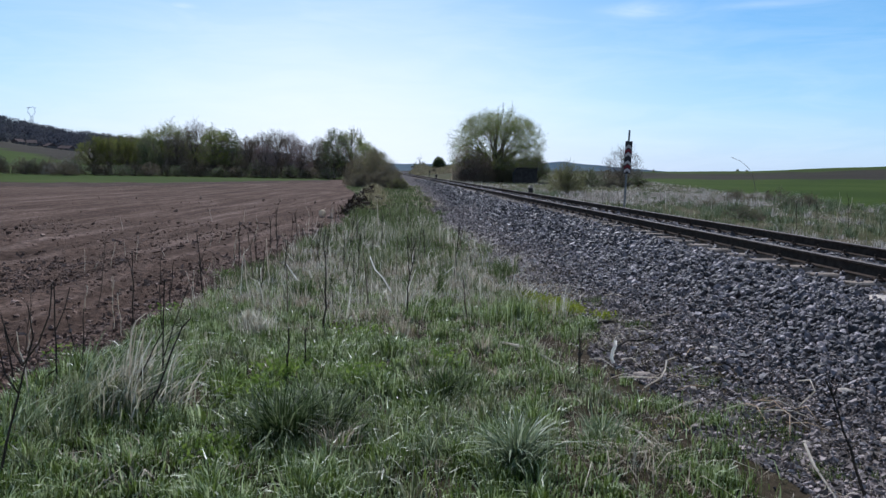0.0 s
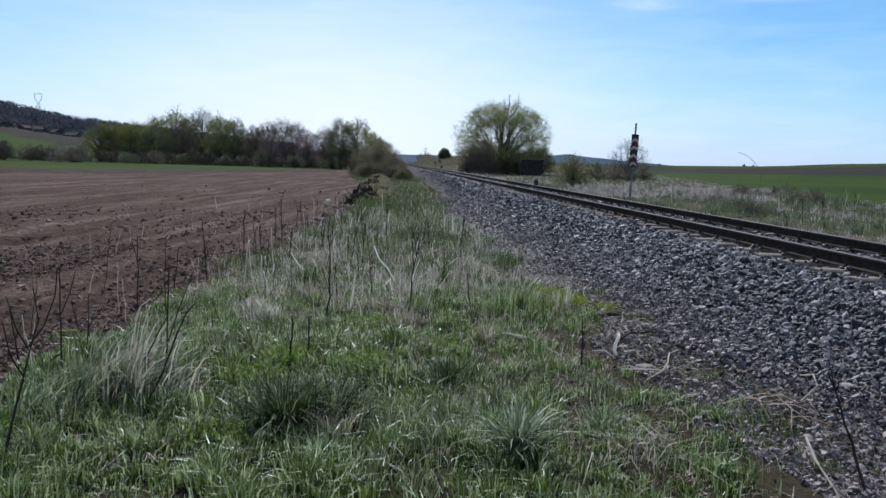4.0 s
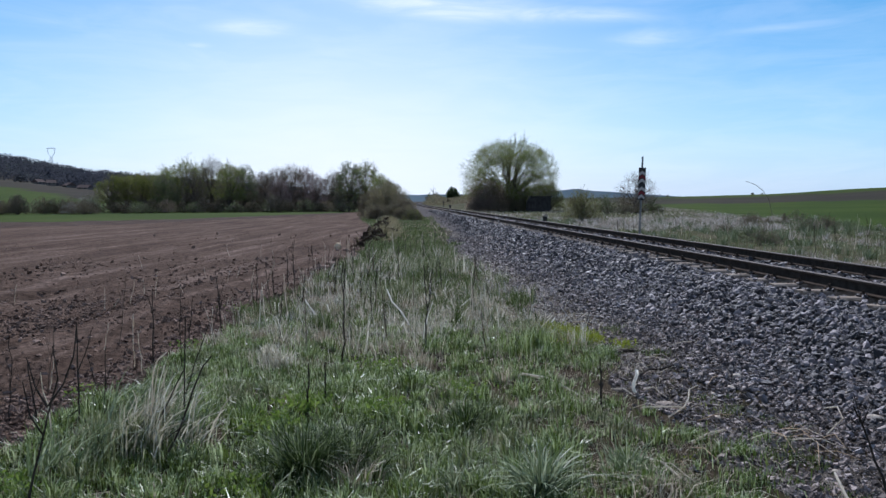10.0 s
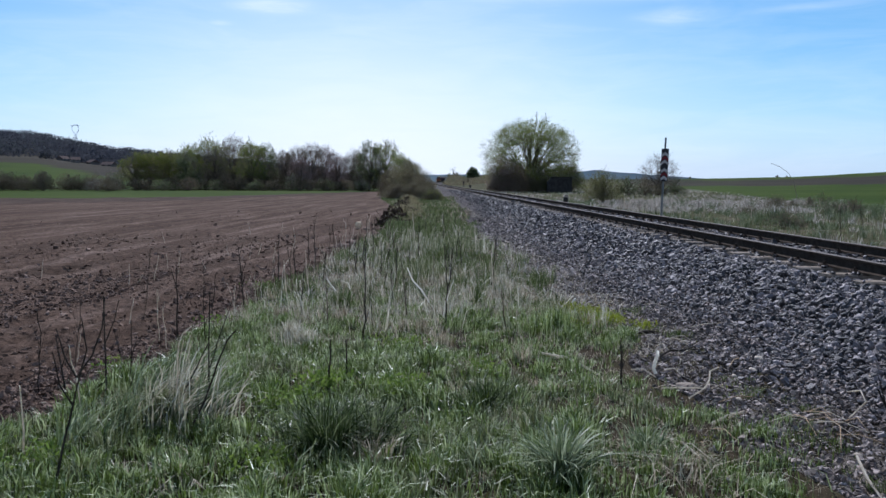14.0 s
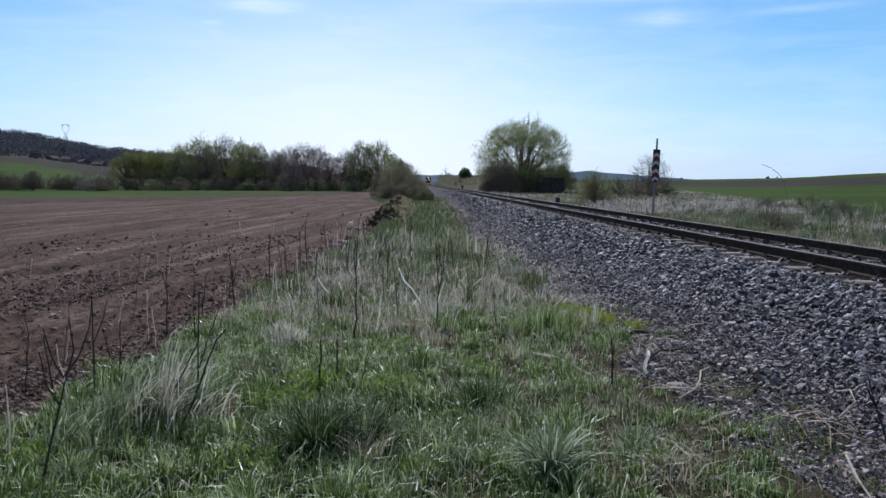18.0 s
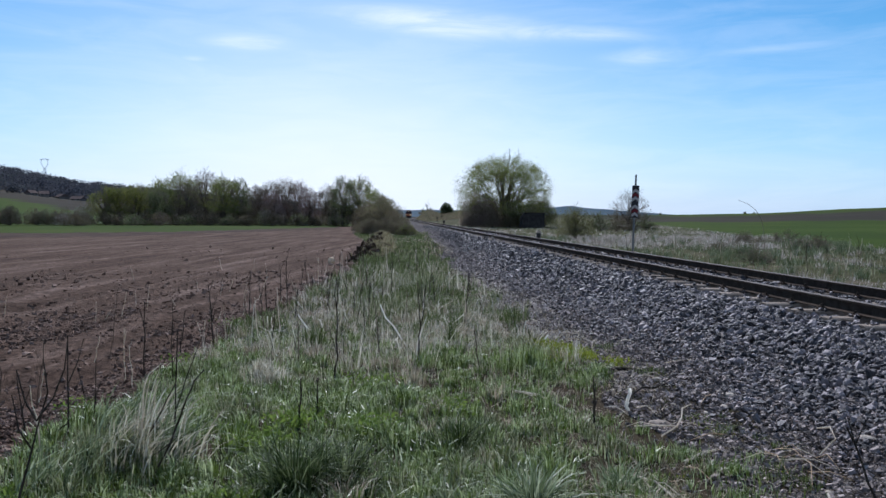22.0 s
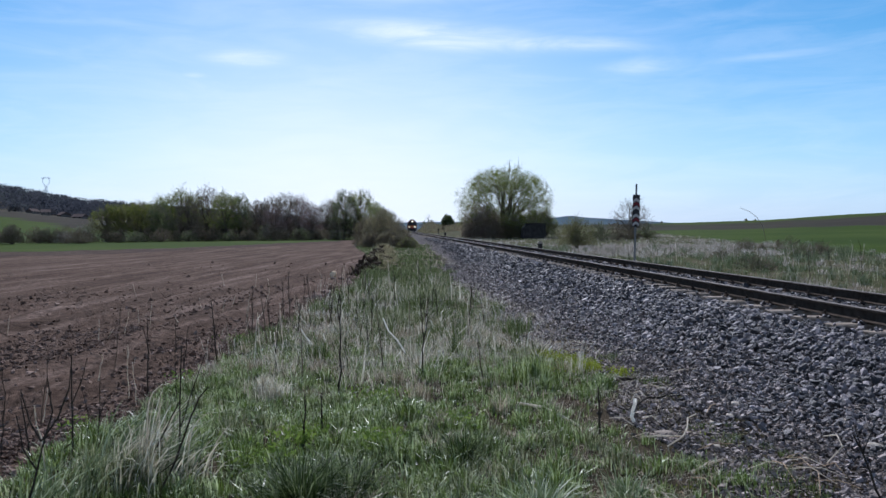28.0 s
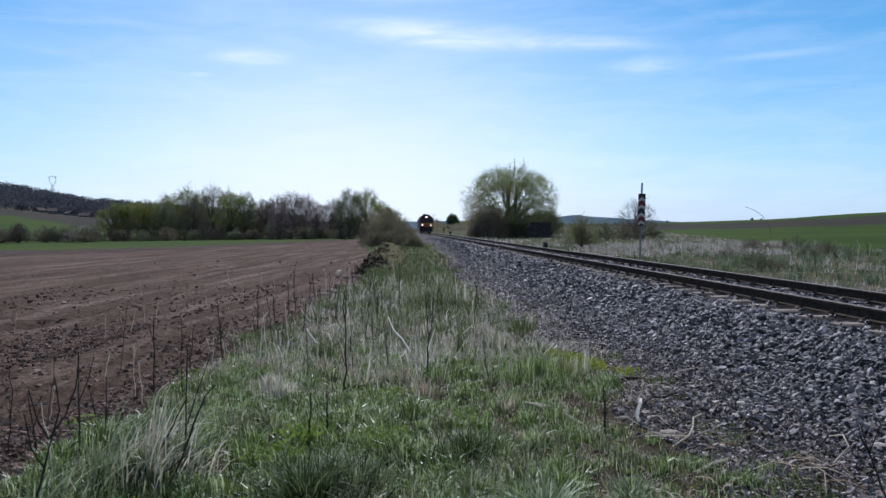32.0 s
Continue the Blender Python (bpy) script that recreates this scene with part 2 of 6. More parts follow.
M_BLEACH = material("bleached tall grass", [(0.27, 0.24, 0.165), (0.48, 0.44, 0.33), (0.72, 0.68, 0.55)], 3, 0.5, 0, 60, through_light=0.35, island=0.7)
M_WEEDDARK = material("dark weed leaves", [(0.045, 0.062, 0.020), (0.095, 0.118, 0.048), (0.26, 0.29, 0.19)], 3, 0.5, 0, 60, through_light=0.3, island=0.7, gloss=0.3)
M_CLUMP = material("dark green weed blades", [(0.018, 0.030, 0.008), (0.046, 0.068, 0.021), (0.17, 0.20, 0.095)], 3, 0.6, 0, 60, through_light=0.35, island=0.7, gloss=0.1)
M_BROWNGRASS = material("brown dead grass", [(0.09, 0.066, 0.042), (0.17, 0.13, 0.085), (0.30, 0.24, 0.165)], 1.7, 0.6, 0, 90, through_light=0.3, island=0.6, world_space=True)
M_TUFT = material("silvery blue-green grass", [(0.08, 0.11, 0.05), (0.18, 0.215, 0.11), (0.42, 0.46, 0.30)], 3, 0.5, 0, 60, through_light=0.38, island=0.7, gloss=0.18)
M_HUT = material("weathered tarred boards", [(0.022, 0.02, 0.019), (0.05, 0.045, 0.042)], 2, 0.85, 0.4, 20)
M_MOUND = material("olive straw", [(0.10, 0.085, 0.04), (0.22, 0.19, 0.10), (0.42, 0.37, 0.23)], 1.2, 0.6, 0, 60, through_light=0.35, island=0.6, world_space=True)
M_MOSS = material("yellow-green moss", [(0.19, 0.225, 0.028), (0.29, 0.315, 0.05)], 9, 0.9, 0, 90, through_light=0.35, island=0.6, world_space=True)
M_BALLAST = material("ballast bed", [(0.030, 0.0258, 0.0245), (0.062, 0.053, 0.0505), (0.12, 0.104, 0.098)], 14, 0.9, 1.0, 45, world_space=True, contrast=0.8)
M_STONE = material("crushed grey stone", [(0.0195, 0.0168, 0.0168), (0.067, 0.0568, 0.0556), (0.262, 0.222, 0.216)], 2.0, 0.63, 0.5, 70, island=0.75, world_space=True, gloss=0.32)
M_GRIT = material("fine brownish gravel", [(0.05, 0.040, 0.0345), (0.15, 0.120, 0.104), (0.38, 0.315, 0.285)], 3.0, 0.75, 0.4, 70, island=0.75, world_space=True, gloss=0.2)
M_STONEPIECE = material("grey ballast stone", [(0.0195, 0.0168, 0.0168), (0.067, 0.0568, 0.0556), (0.24, 0.204, 0.198)], 2.0, 0.63, 0.5, 70, island=0.75, world_space=True, gloss=0.32, by_object=True)
M_DIRT = material("gritty brown earth", [(0.040, 0.034, 0.027), (0.100, 0.085, 0.071), (0.21, 0.187, 0.168)], 5, 0.95, 1.0, 45, world_space=True, contrast=0.9, deep=0.04)
M_BANK = material("rough bank grass", [(0.020, 0.023, 0.009), (0.034, 0.032, 0.015), (0.017, 0.021, 0.008)], 0.12, 0.95, 0.6, 3, world_space=True)
M_SCRAP = material("brown leaf scraps", [(0.06, 0.042, 0.03), (0.12, 0.088, 0.062), (0.24, 0.19, 0.14)], 9, 0.8, 0, 60, island=0.8)
M_TWIGORANGE = material("orange-brown twigs", [(0.30, 0.20, 0.115), (0.46, 0.33, 0.205)], 9, 0.85, 0, 60)
M_PALE = material("pale limestone", [(0.28, 0.235, 0.185), (0.44, 0.38, 0.31)], 18, 0.85, 0.4, 80)
M_BONE = material("bleached bark curl", [(0.82, 0.78, 0.70), (0.9, 0.87, 0.80)], 9, 0.8, 0.2, 60, through_light=0.6)
M_LEAFY = material("bright weed leaves", [(0.12, 0.18, 0.03), (0.20, 0.265, 0.055)], 9, 0.7, 0, 60, through_light=0.4, island=0.6)
M_BEIGE = material("beige field stone", [(0.50, 0.36, 0.22), (0.68, 0.51, 0.33)], 9, 0.85, 0.4, 60)
M_CONCRETE = material("weathered concrete", [(0.15, 0.122, 0.095), (0.30, 0.25, 0.205)], 7, 0.9, 0.4, 70, world_space=True)
M_RUST = material("rusted steel", [(0.036, 0.027, 0.021), (0.064, 0.049, 0.039)], 9, 0.9, 0.3, 90, world_space=True)
M_STEEL = material("worn rail head", [(0.06, 0.046, 0.038), (0.10, 0.077, 0.065)], 12, 0.7, 0.1, 120, world_space=True, gloss=0.16)
# lighter than the soil itself, to make up for the clods' shaded near sides
M_CLOD = material("soil clods lightened against shade", [(0.075, 0.050, 0.038), (0.145, 0.098, 0.074), (0.26, 0.188, 0.150)], 3, 0.95, 0.5, 50, island=0.6, world_space=True)
M_TURF = material("dark turned earth", [(0.028, 0.02, 0.014), (0.05, 0.036, 0.026)], 3, 0.95, 0.5, 50, world_space=True)
M_BARK = material("grey-brown bark", [(0.06, 0.05, 0.042), (0.12, 0.10, 0.085)], 6, 0.9, 0.5, 40)
M_TWIG = material("bare grey twigs", [(0.17, 0.132, 0.10), (0.265, 0.215, 0.165)], 2, 0.9, 0, 40)
M_TWIGRED = material("purplish bare twigs", [(0.23, 0.165, 0.145), (0.32, 0.245, 0.22)], 2, 0.9, 0, 40)
M_STALK = material("dead weed stalk", [(0.03, 0.025, 0.02), (0.07, 0.058, 0.048)], 9, 0.9, 0, 60)
M_STALKMID = material("brown weed stalk", [(0.085, 0.065, 0.047), (0.16, 0.125, 0.092)], 9, 0.9, 0, 60)
M_STALKPALE = material("bleached stalk", [(0.55, 0.49, 0.40), (0.74, 0.68, 0.58)], 9, 0.85, 0, 60, through_light=0.6)
M_LEAF = material("spring leaves", [(0.12, 0.15, 0.028), (0.18, 0.21, 0.05), (0.25, 0.27, 0.09)], 0.8, 0.7, 0, 30, through_light=0.65, island=0.6)
M_LEAFYELLOW = material("yellow-green spring leaves", [(0.095, 0.115, 0.022), (0.14, 0.155, 0.035), (0.20, 0.205, 0.06)], 0.8, 0.7, 0, 30, through_light=0.66, island=0.6)
M_LEAFDARK = material("dark green leaves", [(0.085, 0.11, 0.05), (0.15, 0.175, 0.085)], 0.8, 0.7, 0, 30, through_light=0.6, island=0.5, gloss=0.04)
M_LEAFDRY = material("withered brown leaves", [(0.115, 0.093, 0.062), (0.155, 0.132, 0.09), (0.132, 0.142, 0.066)], 0.8, 0.8, 0, 30, through_light=0.6, island=0.4, gloss=0.03)
# dull brown-green leaves, darkened so that the colour carries the thicket's shade
M_LEAFSHADE = material("thicket leaves with shade in colour", [(0.04, 0.035, 0.026), (0.062, 0.056, 0.038), (0.052, 0.06, 0.034)], 0.8, 0.85, 0, 30, through_light=0.32, island=0.4, gloss=0.02)
M_BUSH = material("olive bush leaves", [(0.165, 0.15, 0.083), (0.225, 0.203, 0.12), (0.195, 0.20, 0.088)], 0.8, 0.8, 0, 30, through_light=0.68, island=0.4, gloss=0.03)
M_BUSHGREEN = material("yellowish olive leaves", [(0.135, 0.140, 0.05), (0.185, 0.185, 0.075), (0.165, 0.185, 0.06)], 0.8, 0.8, 0, 30, through_light=0.6, island=0.4, gloss=0.03)
# brown leaves made paler: glare over the backlit shrubs is put into their colour
M_THICKET = material("brown thicket leaves paled for glare", [(0.32, 0.265, 0.19), (0.42, 0.35, 0.255)], 0.8, 0.85, 0, 30, through_light=0.78, island=0.4, gloss=0.02)
M_BLOSSOM = material("pale blossom", [(0.45, 0.42, 0.38), (0.65, 0.62, 0.58)], 0.8, 0.7, 0, 30, through_light=0.3, island=0.6)
M_RED = material("red reflective board", [(0.13, 0.011, 0.017), (0.18, 0.018, 0.025)], 8, 0.5, 0.05, 60)
M_WHITE = material("white reflective board", [(0.36, 0.32, 0.31), (0.46, 0.42, 0.41)], 8, 0.5, 0.05, 60)
M_BLACK = material("black enamel board", [(0.02, 0.02, 0.024), (0.035, 0.033, 0.036)], 8, 0.5, 0.05, 60)
M_POST = material("grey steel post", [(0.16, 0.16, 0.165), (0.25, 0.245, 0.24)], 8, 0.6, 0.1, 60, metallic=0.4)
M_TAR = material("tarred timber", [(0.012, 0.012, 0.014), (0.03, 0.028, 0.028)], 5, 0.8, 0.4, 40)
M_LOCO = material("dark loco paint", [(0.035, 0.014, 0.013), (0.055, 0.02, 0.018)], 3, 0.75, 0.05, 40, gloss=0.1)
M_ORANGE = material("dull red loco paint", [(0.24, 0.034, 0.014), (0.31, 0.05, 0.02)], 3, 0.45, 0.05, 40)
M_YELLOW = material("yellow loco paint", [(0.36, 0.16, 0.025), (0.42, 0.20, 0.035)], 3, 0.45, 0.05, 40)
M_GLASS = material("dark cab glass", [(0.02, 0.024, 0.028), (0.03, 0.034, 0.04)], 3, 0.08, 0, 40)
M_LAMP = material("lit headlamp", [(1.0, 0.80, 0.48), (1.0, 0.84, 0.55)], 3, 0.3, 0, 40, glow=5.0)
M_PLASTER = material("pale plaster", [(0.11, 0.10, 0.092), (0.17, 0.155, 0.142)], 0.6, 0.9, 0.1, 10)
M_ROOF = material("grey-brown roof", [(0.075, 0.055, 0.05), (0.11, 0.085, 0.078)], 0.6, 0.9, 0.2, 10, gloss=0.02)
# pale bluish steel: haze over the far pylon is put into its colour
M_PYLON = material("pylon steel paled for haze", [(0.55, 0.57, 0.62), (0.65, 0.67, 0.72)], 0.3, 0.6, 0, 10)
# the blue of the distant haze is put into this wooded ridge's colour
M_RIDGE = material("far ridge in haze colour", [(0.055, 0.082, 0.105), (0.078, 0.105, 0.125)], 0.01, 0.95, 0.3, 0.2, world_space=True)


# ---- mesh helpers ----
def fast_mesh(name, co, faces, mats, face_mats=None, smooth=False):
    co, faces = np.asarray(co, np.float32), np.asarray(faces, np.int32)
    me = bpy.data.meshes.new(name)
    k = faces.shape[1]
    me.vertices.add(len(co))
    me.vertices.foreach_set("co", co.ravel())
    me.loops.add(faces.size)
    me.loops.foreach_set("vertex_index", faces.ravel())
    me.polygons.add(len(faces))
    me.polygons.foreach_set("loop_start", np.arange(0, faces.size, k, dtype=np.int32))
    for m in mats if isinstance(mats, (list, tuple)) else [mats]:
        me.materials.append(m)
    if face_mats is not None:
        me.polygons.foreach_set("material_index", np.asarray(face_mats, np.int32))
    me.update(calc_edges=True)
    me.validate()
    me.polygons.foreach_set("use_smooth", np.full(len(me.polygons), smooth))
    return me


def child(name, me, parent, label="", m=None):
    ob = new(name, me)
    ob.parent = parent
    if m is not None:
        ob.matrix_basis = m
    return tagged(ob, label)


def part(name, bm, mat, parent, label=""):
    me = bpy.data.meshes.new(name)
    bm.to_mesh(me)
    bm.free()
    me.materials.append(mat)
    return child(name, me, parent, label)


def thing(name, x, y, z, label, category, group="", kind="", turn=0.0):
    ob = new(name)
    ob.matrix_basis = pose(x, y, z, 0, 0, turn)
    return tagged(ob, label, category, group, kind)


def box(bm, x0, x1, y0, y1, z0, z1, bevel=0.0):
    made = bmesh.ops.create_cube(bm, size=1.0)
    bmesh.ops.transform(bm, verts=made["verts"], matrix=Matrix.Translation(((x0 + x1) / 2, (y0 + y1) / 2, (z0 + z1) / 2)) @ Matrix.Diagonal((x1 - x0, y1 - y0, z1 - z0, 1)))
    if bevel:
        edges = {e for v in made["verts"] for e in v.link_edges}
        bmesh.ops.bevel(bm, geom=list(edges), offset=bevel, segments=2, affect="EDGES", profile=0.5)
    return bm


def rod(bm, a, b, r0, r1=None, sides=10):
    a, b = Vector(a), Vector(b)
    made = bmesh.ops.create_cone(bm, cap_ends=True, segments=sides, radius1=r0, radius2=r0 if r1 is None else r1, depth=(b - a).length)
    turn = (b - a).to_track_quat("Z", "Y").to_matrix().to_4x4()
    bmesh.ops.transform(bm, verts=made["verts"], matrix=Matrix.Translation((a + b) / 2) @ turn)
    return bm


def prism(bm, outline, axis, lo, hi):
    """outline: points in the two other axes, in order; drawn out from lo to hi along axis."""
    def put(p, q):
        return {"x": (q, p[0], p[1]), "y": (p[0], q, p[1]), "z": (p[0], p[1], q)}[axis]
    a = [bm.verts.new(put(p, lo)) for p in outline]
    b = [bm.verts.new(put(p, hi)) for p in outline]
    bm.faces.new(a)
    bm.faces.new(b[::-1])
    for i in range(len(a)):
        j = (i + 1) % len(a)
        bm.faces.new((a[j], a[i], b[i], b[j]))
    bmesh.ops.recalc_face_normals(bm, faces=bm.faces)
    return bm


def lattice(x, y, seed):
    h = np.sin(x * 127.1 + y * 311.7 + seed * 74.7) * 43758.5453
    return h - np.floor(h)


def vnoise(x, y, seed=0):
    """Smooth noise from 0 to 1 with a period of about one metre."""
    x, y = np.asarray(x, float), np.asarray(y, float)
    i, j = np.floor(x), np.floor(y)
    u, v = x - i, y - j
    u, v = u * u * (3 - 2 * u), v * v * (3 - 2 * v)
    a, b, c, d = lattice(i, j, seed), lattice(i + 1, j, seed), lattice(i, j + 1, seed), lattice(i + 1, j + 1, seed)
    return a + (b - a) * u + (c - a) * v + (a - b - c + d) * u * v


def step(a, b, t):
    t = np.clip((np.asarray(t, float) - a) / (b - a), 0, 1)
    return t * t * (3 - 2 * t)


# ---- the lie of the land ----
RAIL_TOP, SLEEPER_TOP = 0.66, 0.475


def track_x(y):
    """Middle of the track: straight past the camera, then bending to the right into a cutting."""
    y = np.asarray(y, float)
    return 6.85 + 8.0e-5 * np.clip(y - 150, 0, None) ** 2 + 0.006 * np.clip(y - 490, 0, None) ** 2


def field_edge(y):
    y = np.asarray(y, float)
    return np.interp(y, [-50, 4.5, 5.3, 6.2, 7.0, 8.2, 9.7, 11.4, 14.3, 17, 20, 24, 29, 43, 70, 110], [-3.0, -2.85, -2.75, -2.5, -2.42, -2.5, -2.4, -2.2, -1.95, -1.75, -1.48, -1.15, -0.95, -1.05, -3.2, -5.0]) + 0.22 * (vnoise(y * 1.7, 3, 5) - 0.5) + 0.14 * (vnoise(y * 5.1, 3, 6) - 0.5)


def gravel_edge(y):
    """Where grass gives way to gravel."""
    y = np.asarray(y, float)
    return np.interp(y, [-50, 4, 6, 8, 10.5, 15.9, 20.4, 38, 67, 120], [1.75, 1.95, 2.1, 2.3, 2.3, 2.15, 2.2, 2.9, 3.7, 4.4]) + 0.5 * (vnoise(y * 0.9, 1, 8) - 0.5) + 0.25 * (vnoise(y * 3.1, 1, 9) - 0.5)


def furrow(x, y):
    """Low ridges left by the harrow, a little askew to the track; from 0 to 1."""
    u = np.asarray(x, float) - 0.13 * np.asarray(y, float)
    return 0.55 * vnoise(u * 1.25, np.asarray(y) * 0.05, 55) + 0.45 * vnoise(u * 3.1, np.asarray(y) * 0.11, 56)


def land(x, y):
    x, y = np.asarray(x, float), np.asarray(y, float)
    r, s = np.hypot(x, y), np.where(y > 1, x / np.maximum(y, 1), np.where(x > 0, 3.0, -3.0))
    d = x - track_x(y)
    near = np.exp(-((r / 60.0) ** 2))
    z = 0.08 * (vnoise(x * 0.8, y * 0.8, 1) - 0.5) * near
    z += 0.05 * (vnoise(x * 3, y * 3, 2) - 0.5) * near
    soil = step(0.15, -0.25, x - field_edge(y))
    z += soil * near * (-0.10 + 0.15 * (furrow(x, y) - 0.5) + 0.085 * (vnoise(x * 5.5, y * 4, 4) - 0.5) * step(24, 9, y) + 0.08 * (vnoise(x * 2.1, y * 0.9, 12) - 0.5))
    z += 0.30 * np.exp(-(((x - np.interp(y, [28, 62], [-0.5, -0.3])) / 0.48) ** 2)) * step(28, 31.5, y) * step(64, 56, y) * (0.6 + 0.8 * vnoise(x * 1.7, y * 0.9, 14))
    rise = np.interp(s, [-1, 0.02, 0.1, 0.3, 0.365, 0.52, 0.657, 1.0, 2.0], [0, 0, 2.6, 2.8, 2.96, 3.9, 5.9, 9, 13])
    z += rise * np.clip((r - 60) / 250, 0, 1) ** 1.7 * step(-3, 30, d) * (1 - 0.9 * step(420, 900, r))
    hill = np.interp(s, [-3, -1, -0.5, -0.4, -0.29, -0.15, -0.02], [1, 1, 0.95, 0.62, 0.46, 0.2, 0])
    z += hill * (13 * step(150, 470, r) + 27 * step(430, 850, r))
    z += 4.0 * step(3.4, 9.0, d) * (1 - 0.6 * step(11, 18, d)) * step(44, 28, d) * step(300, 420, y) * step(660, 540, y)
    return z


BED = [(-5.4, -0.30), (-4.65, -0.06), (-3.5, 0.02), (-2.75, 0.16), (-2.15, 0.34), (-1.75, 0.385), (-1.35, 0.41), (-1.1, 0.39), (0, 0.37), (1.1, 0.39), (1.35, 0.41), (1.8, 0.39), (3.0, 0.1), (4.6, -0.3)]


def bed(d):
    return np.interp(d, [p[0] for p in BED], [p[1] for p in BED])


def surface(x, y):
    return np.maximum(land(x, y), bed(np.asarray(x) - track_x(y)))


def graded(lo, fine_lo, fine_hi, hi, stepsize, growth):
    out = list(np.arange(fine_lo, fine_hi, stepsize))
    for sign, start, end in ((-1, fine_lo, lo), (1, fine_hi, hi)):
        p, h = start, stepsize
        run = []
        while sign * (end - p) > 0:
            run.append(p)
            h *= growth
            p += sign * h
        run.append(end)
        out = (run[:0:-1] + out) if sign < 0 else (out + run)
    return np.array(sorted(set(np.round(out, 4))))


def build_ground():
    xs, ys = graded(-4500, -7.0, 3.2, 4500, 0.10, 1.085), graded(-4500, 2.0, 16.0, 4500, 0.12, 1.065)
    gx, gy = np.meshgrid(xs, ys)
    co = np.stack([gx, gy, land(gx, gy)], -1).reshape(-1, 3)
    nx, ny = len(xs), len(ys)
    base = (np.arange(ny - 1)[:, None] * nx + np.arange(nx - 1)[None]).ravel()
    faces = np.stack([base, base + 1, base + nx + 1, base + nx], 1)
    c = co[faces].mean(1)
    x, y = c[:, 0], c[:, 1]
    r, d = np.hypot(x, y), x - track_x(y)
    wob = 6 * (vnoise(x / 25, y / 25, 6) - 0.5)
    far_end = np.interp(x, [-400, -30.6, -20.5, -13.5, -5.2, 0], [34, 66, 75, 93, 114, 122])
    strip_end = far_end + 22
    kind = np.zeros(len(faces), int)
    kind[(x < field_edge(y)) & (y < far_end)] = 1
    # darker brown strip along the far end of the field
    kind[(x < field_edge(y) - 2) & (y < far_end) & (y > far_end - 17 + 0.25 * wob)] = 7
    kind[(x < -3) & (y > strip_end) & (r > 150)] = 2
    kind[(x < -4) & (y > far_end) & (r < 150)] = 2
    kind[(x < 0) & (r > np.interp(x / np.maximum(y, 1), [-0.53, -0.47, -0.436, -0.40, -0.35], [340, 315, 295, 262, 235]) + wob) & (d < -20)] = 4
    kind[(x < 0) & (r > 450 + wob * 3) & (d < -20)] = 5
    kind[(d > 3) & (r < 240)] = 3
    meadow = np.interp(y, [-60, 20, 57, 139, 300], [18, 24, 33, 50, 80])
    kind[(x > meadow + wob) & (r < 175 + wob) & (y > -200)] = 2
    kind[(x > meadow + wob) & (r >= 175 + wob) & (r < 262 + wob)] = 4
    kind[(x > meadow + wob) & (r >= 262 + wob)] = 2
    kind[(r > 900)] = 5
    kind[(d > 3) & (r >= 240) & (x < meadow + 25) & (y < 900)] = 6
    ob = new("ground", fast_mesh("ground", co, faces, [M_VERGE, M_SOIL, M_CROP, M_MEADOW, M_DARKSOIL, M_FOREST, M_BANK, M_HEADLAND], kind, smooth=True))
    tagged(ob, "grassy verge, ploughed brown field and green crops", "ground", kind="structure")


build_ground()


# ---- the track ----
def sweep(outline, ys, close=True):
    """outline: (offset from the middle of the track, z); drawn along the track."""
    k = len(outline)
    co = np.array([[(float(track_x(y)) + o, y, z) for o, z in outline] for y in ys]).reshape(-1, 3)
    faces = [(i * k + j, i * k + (j + 1) % k, (i + 1) * k + (j + 1) % k, (i + 1) * k + j) for i in range(len(ys) - 1) for j in range(k if close else k - 1)]
    return co, np.array(faces)[:, ::-1]


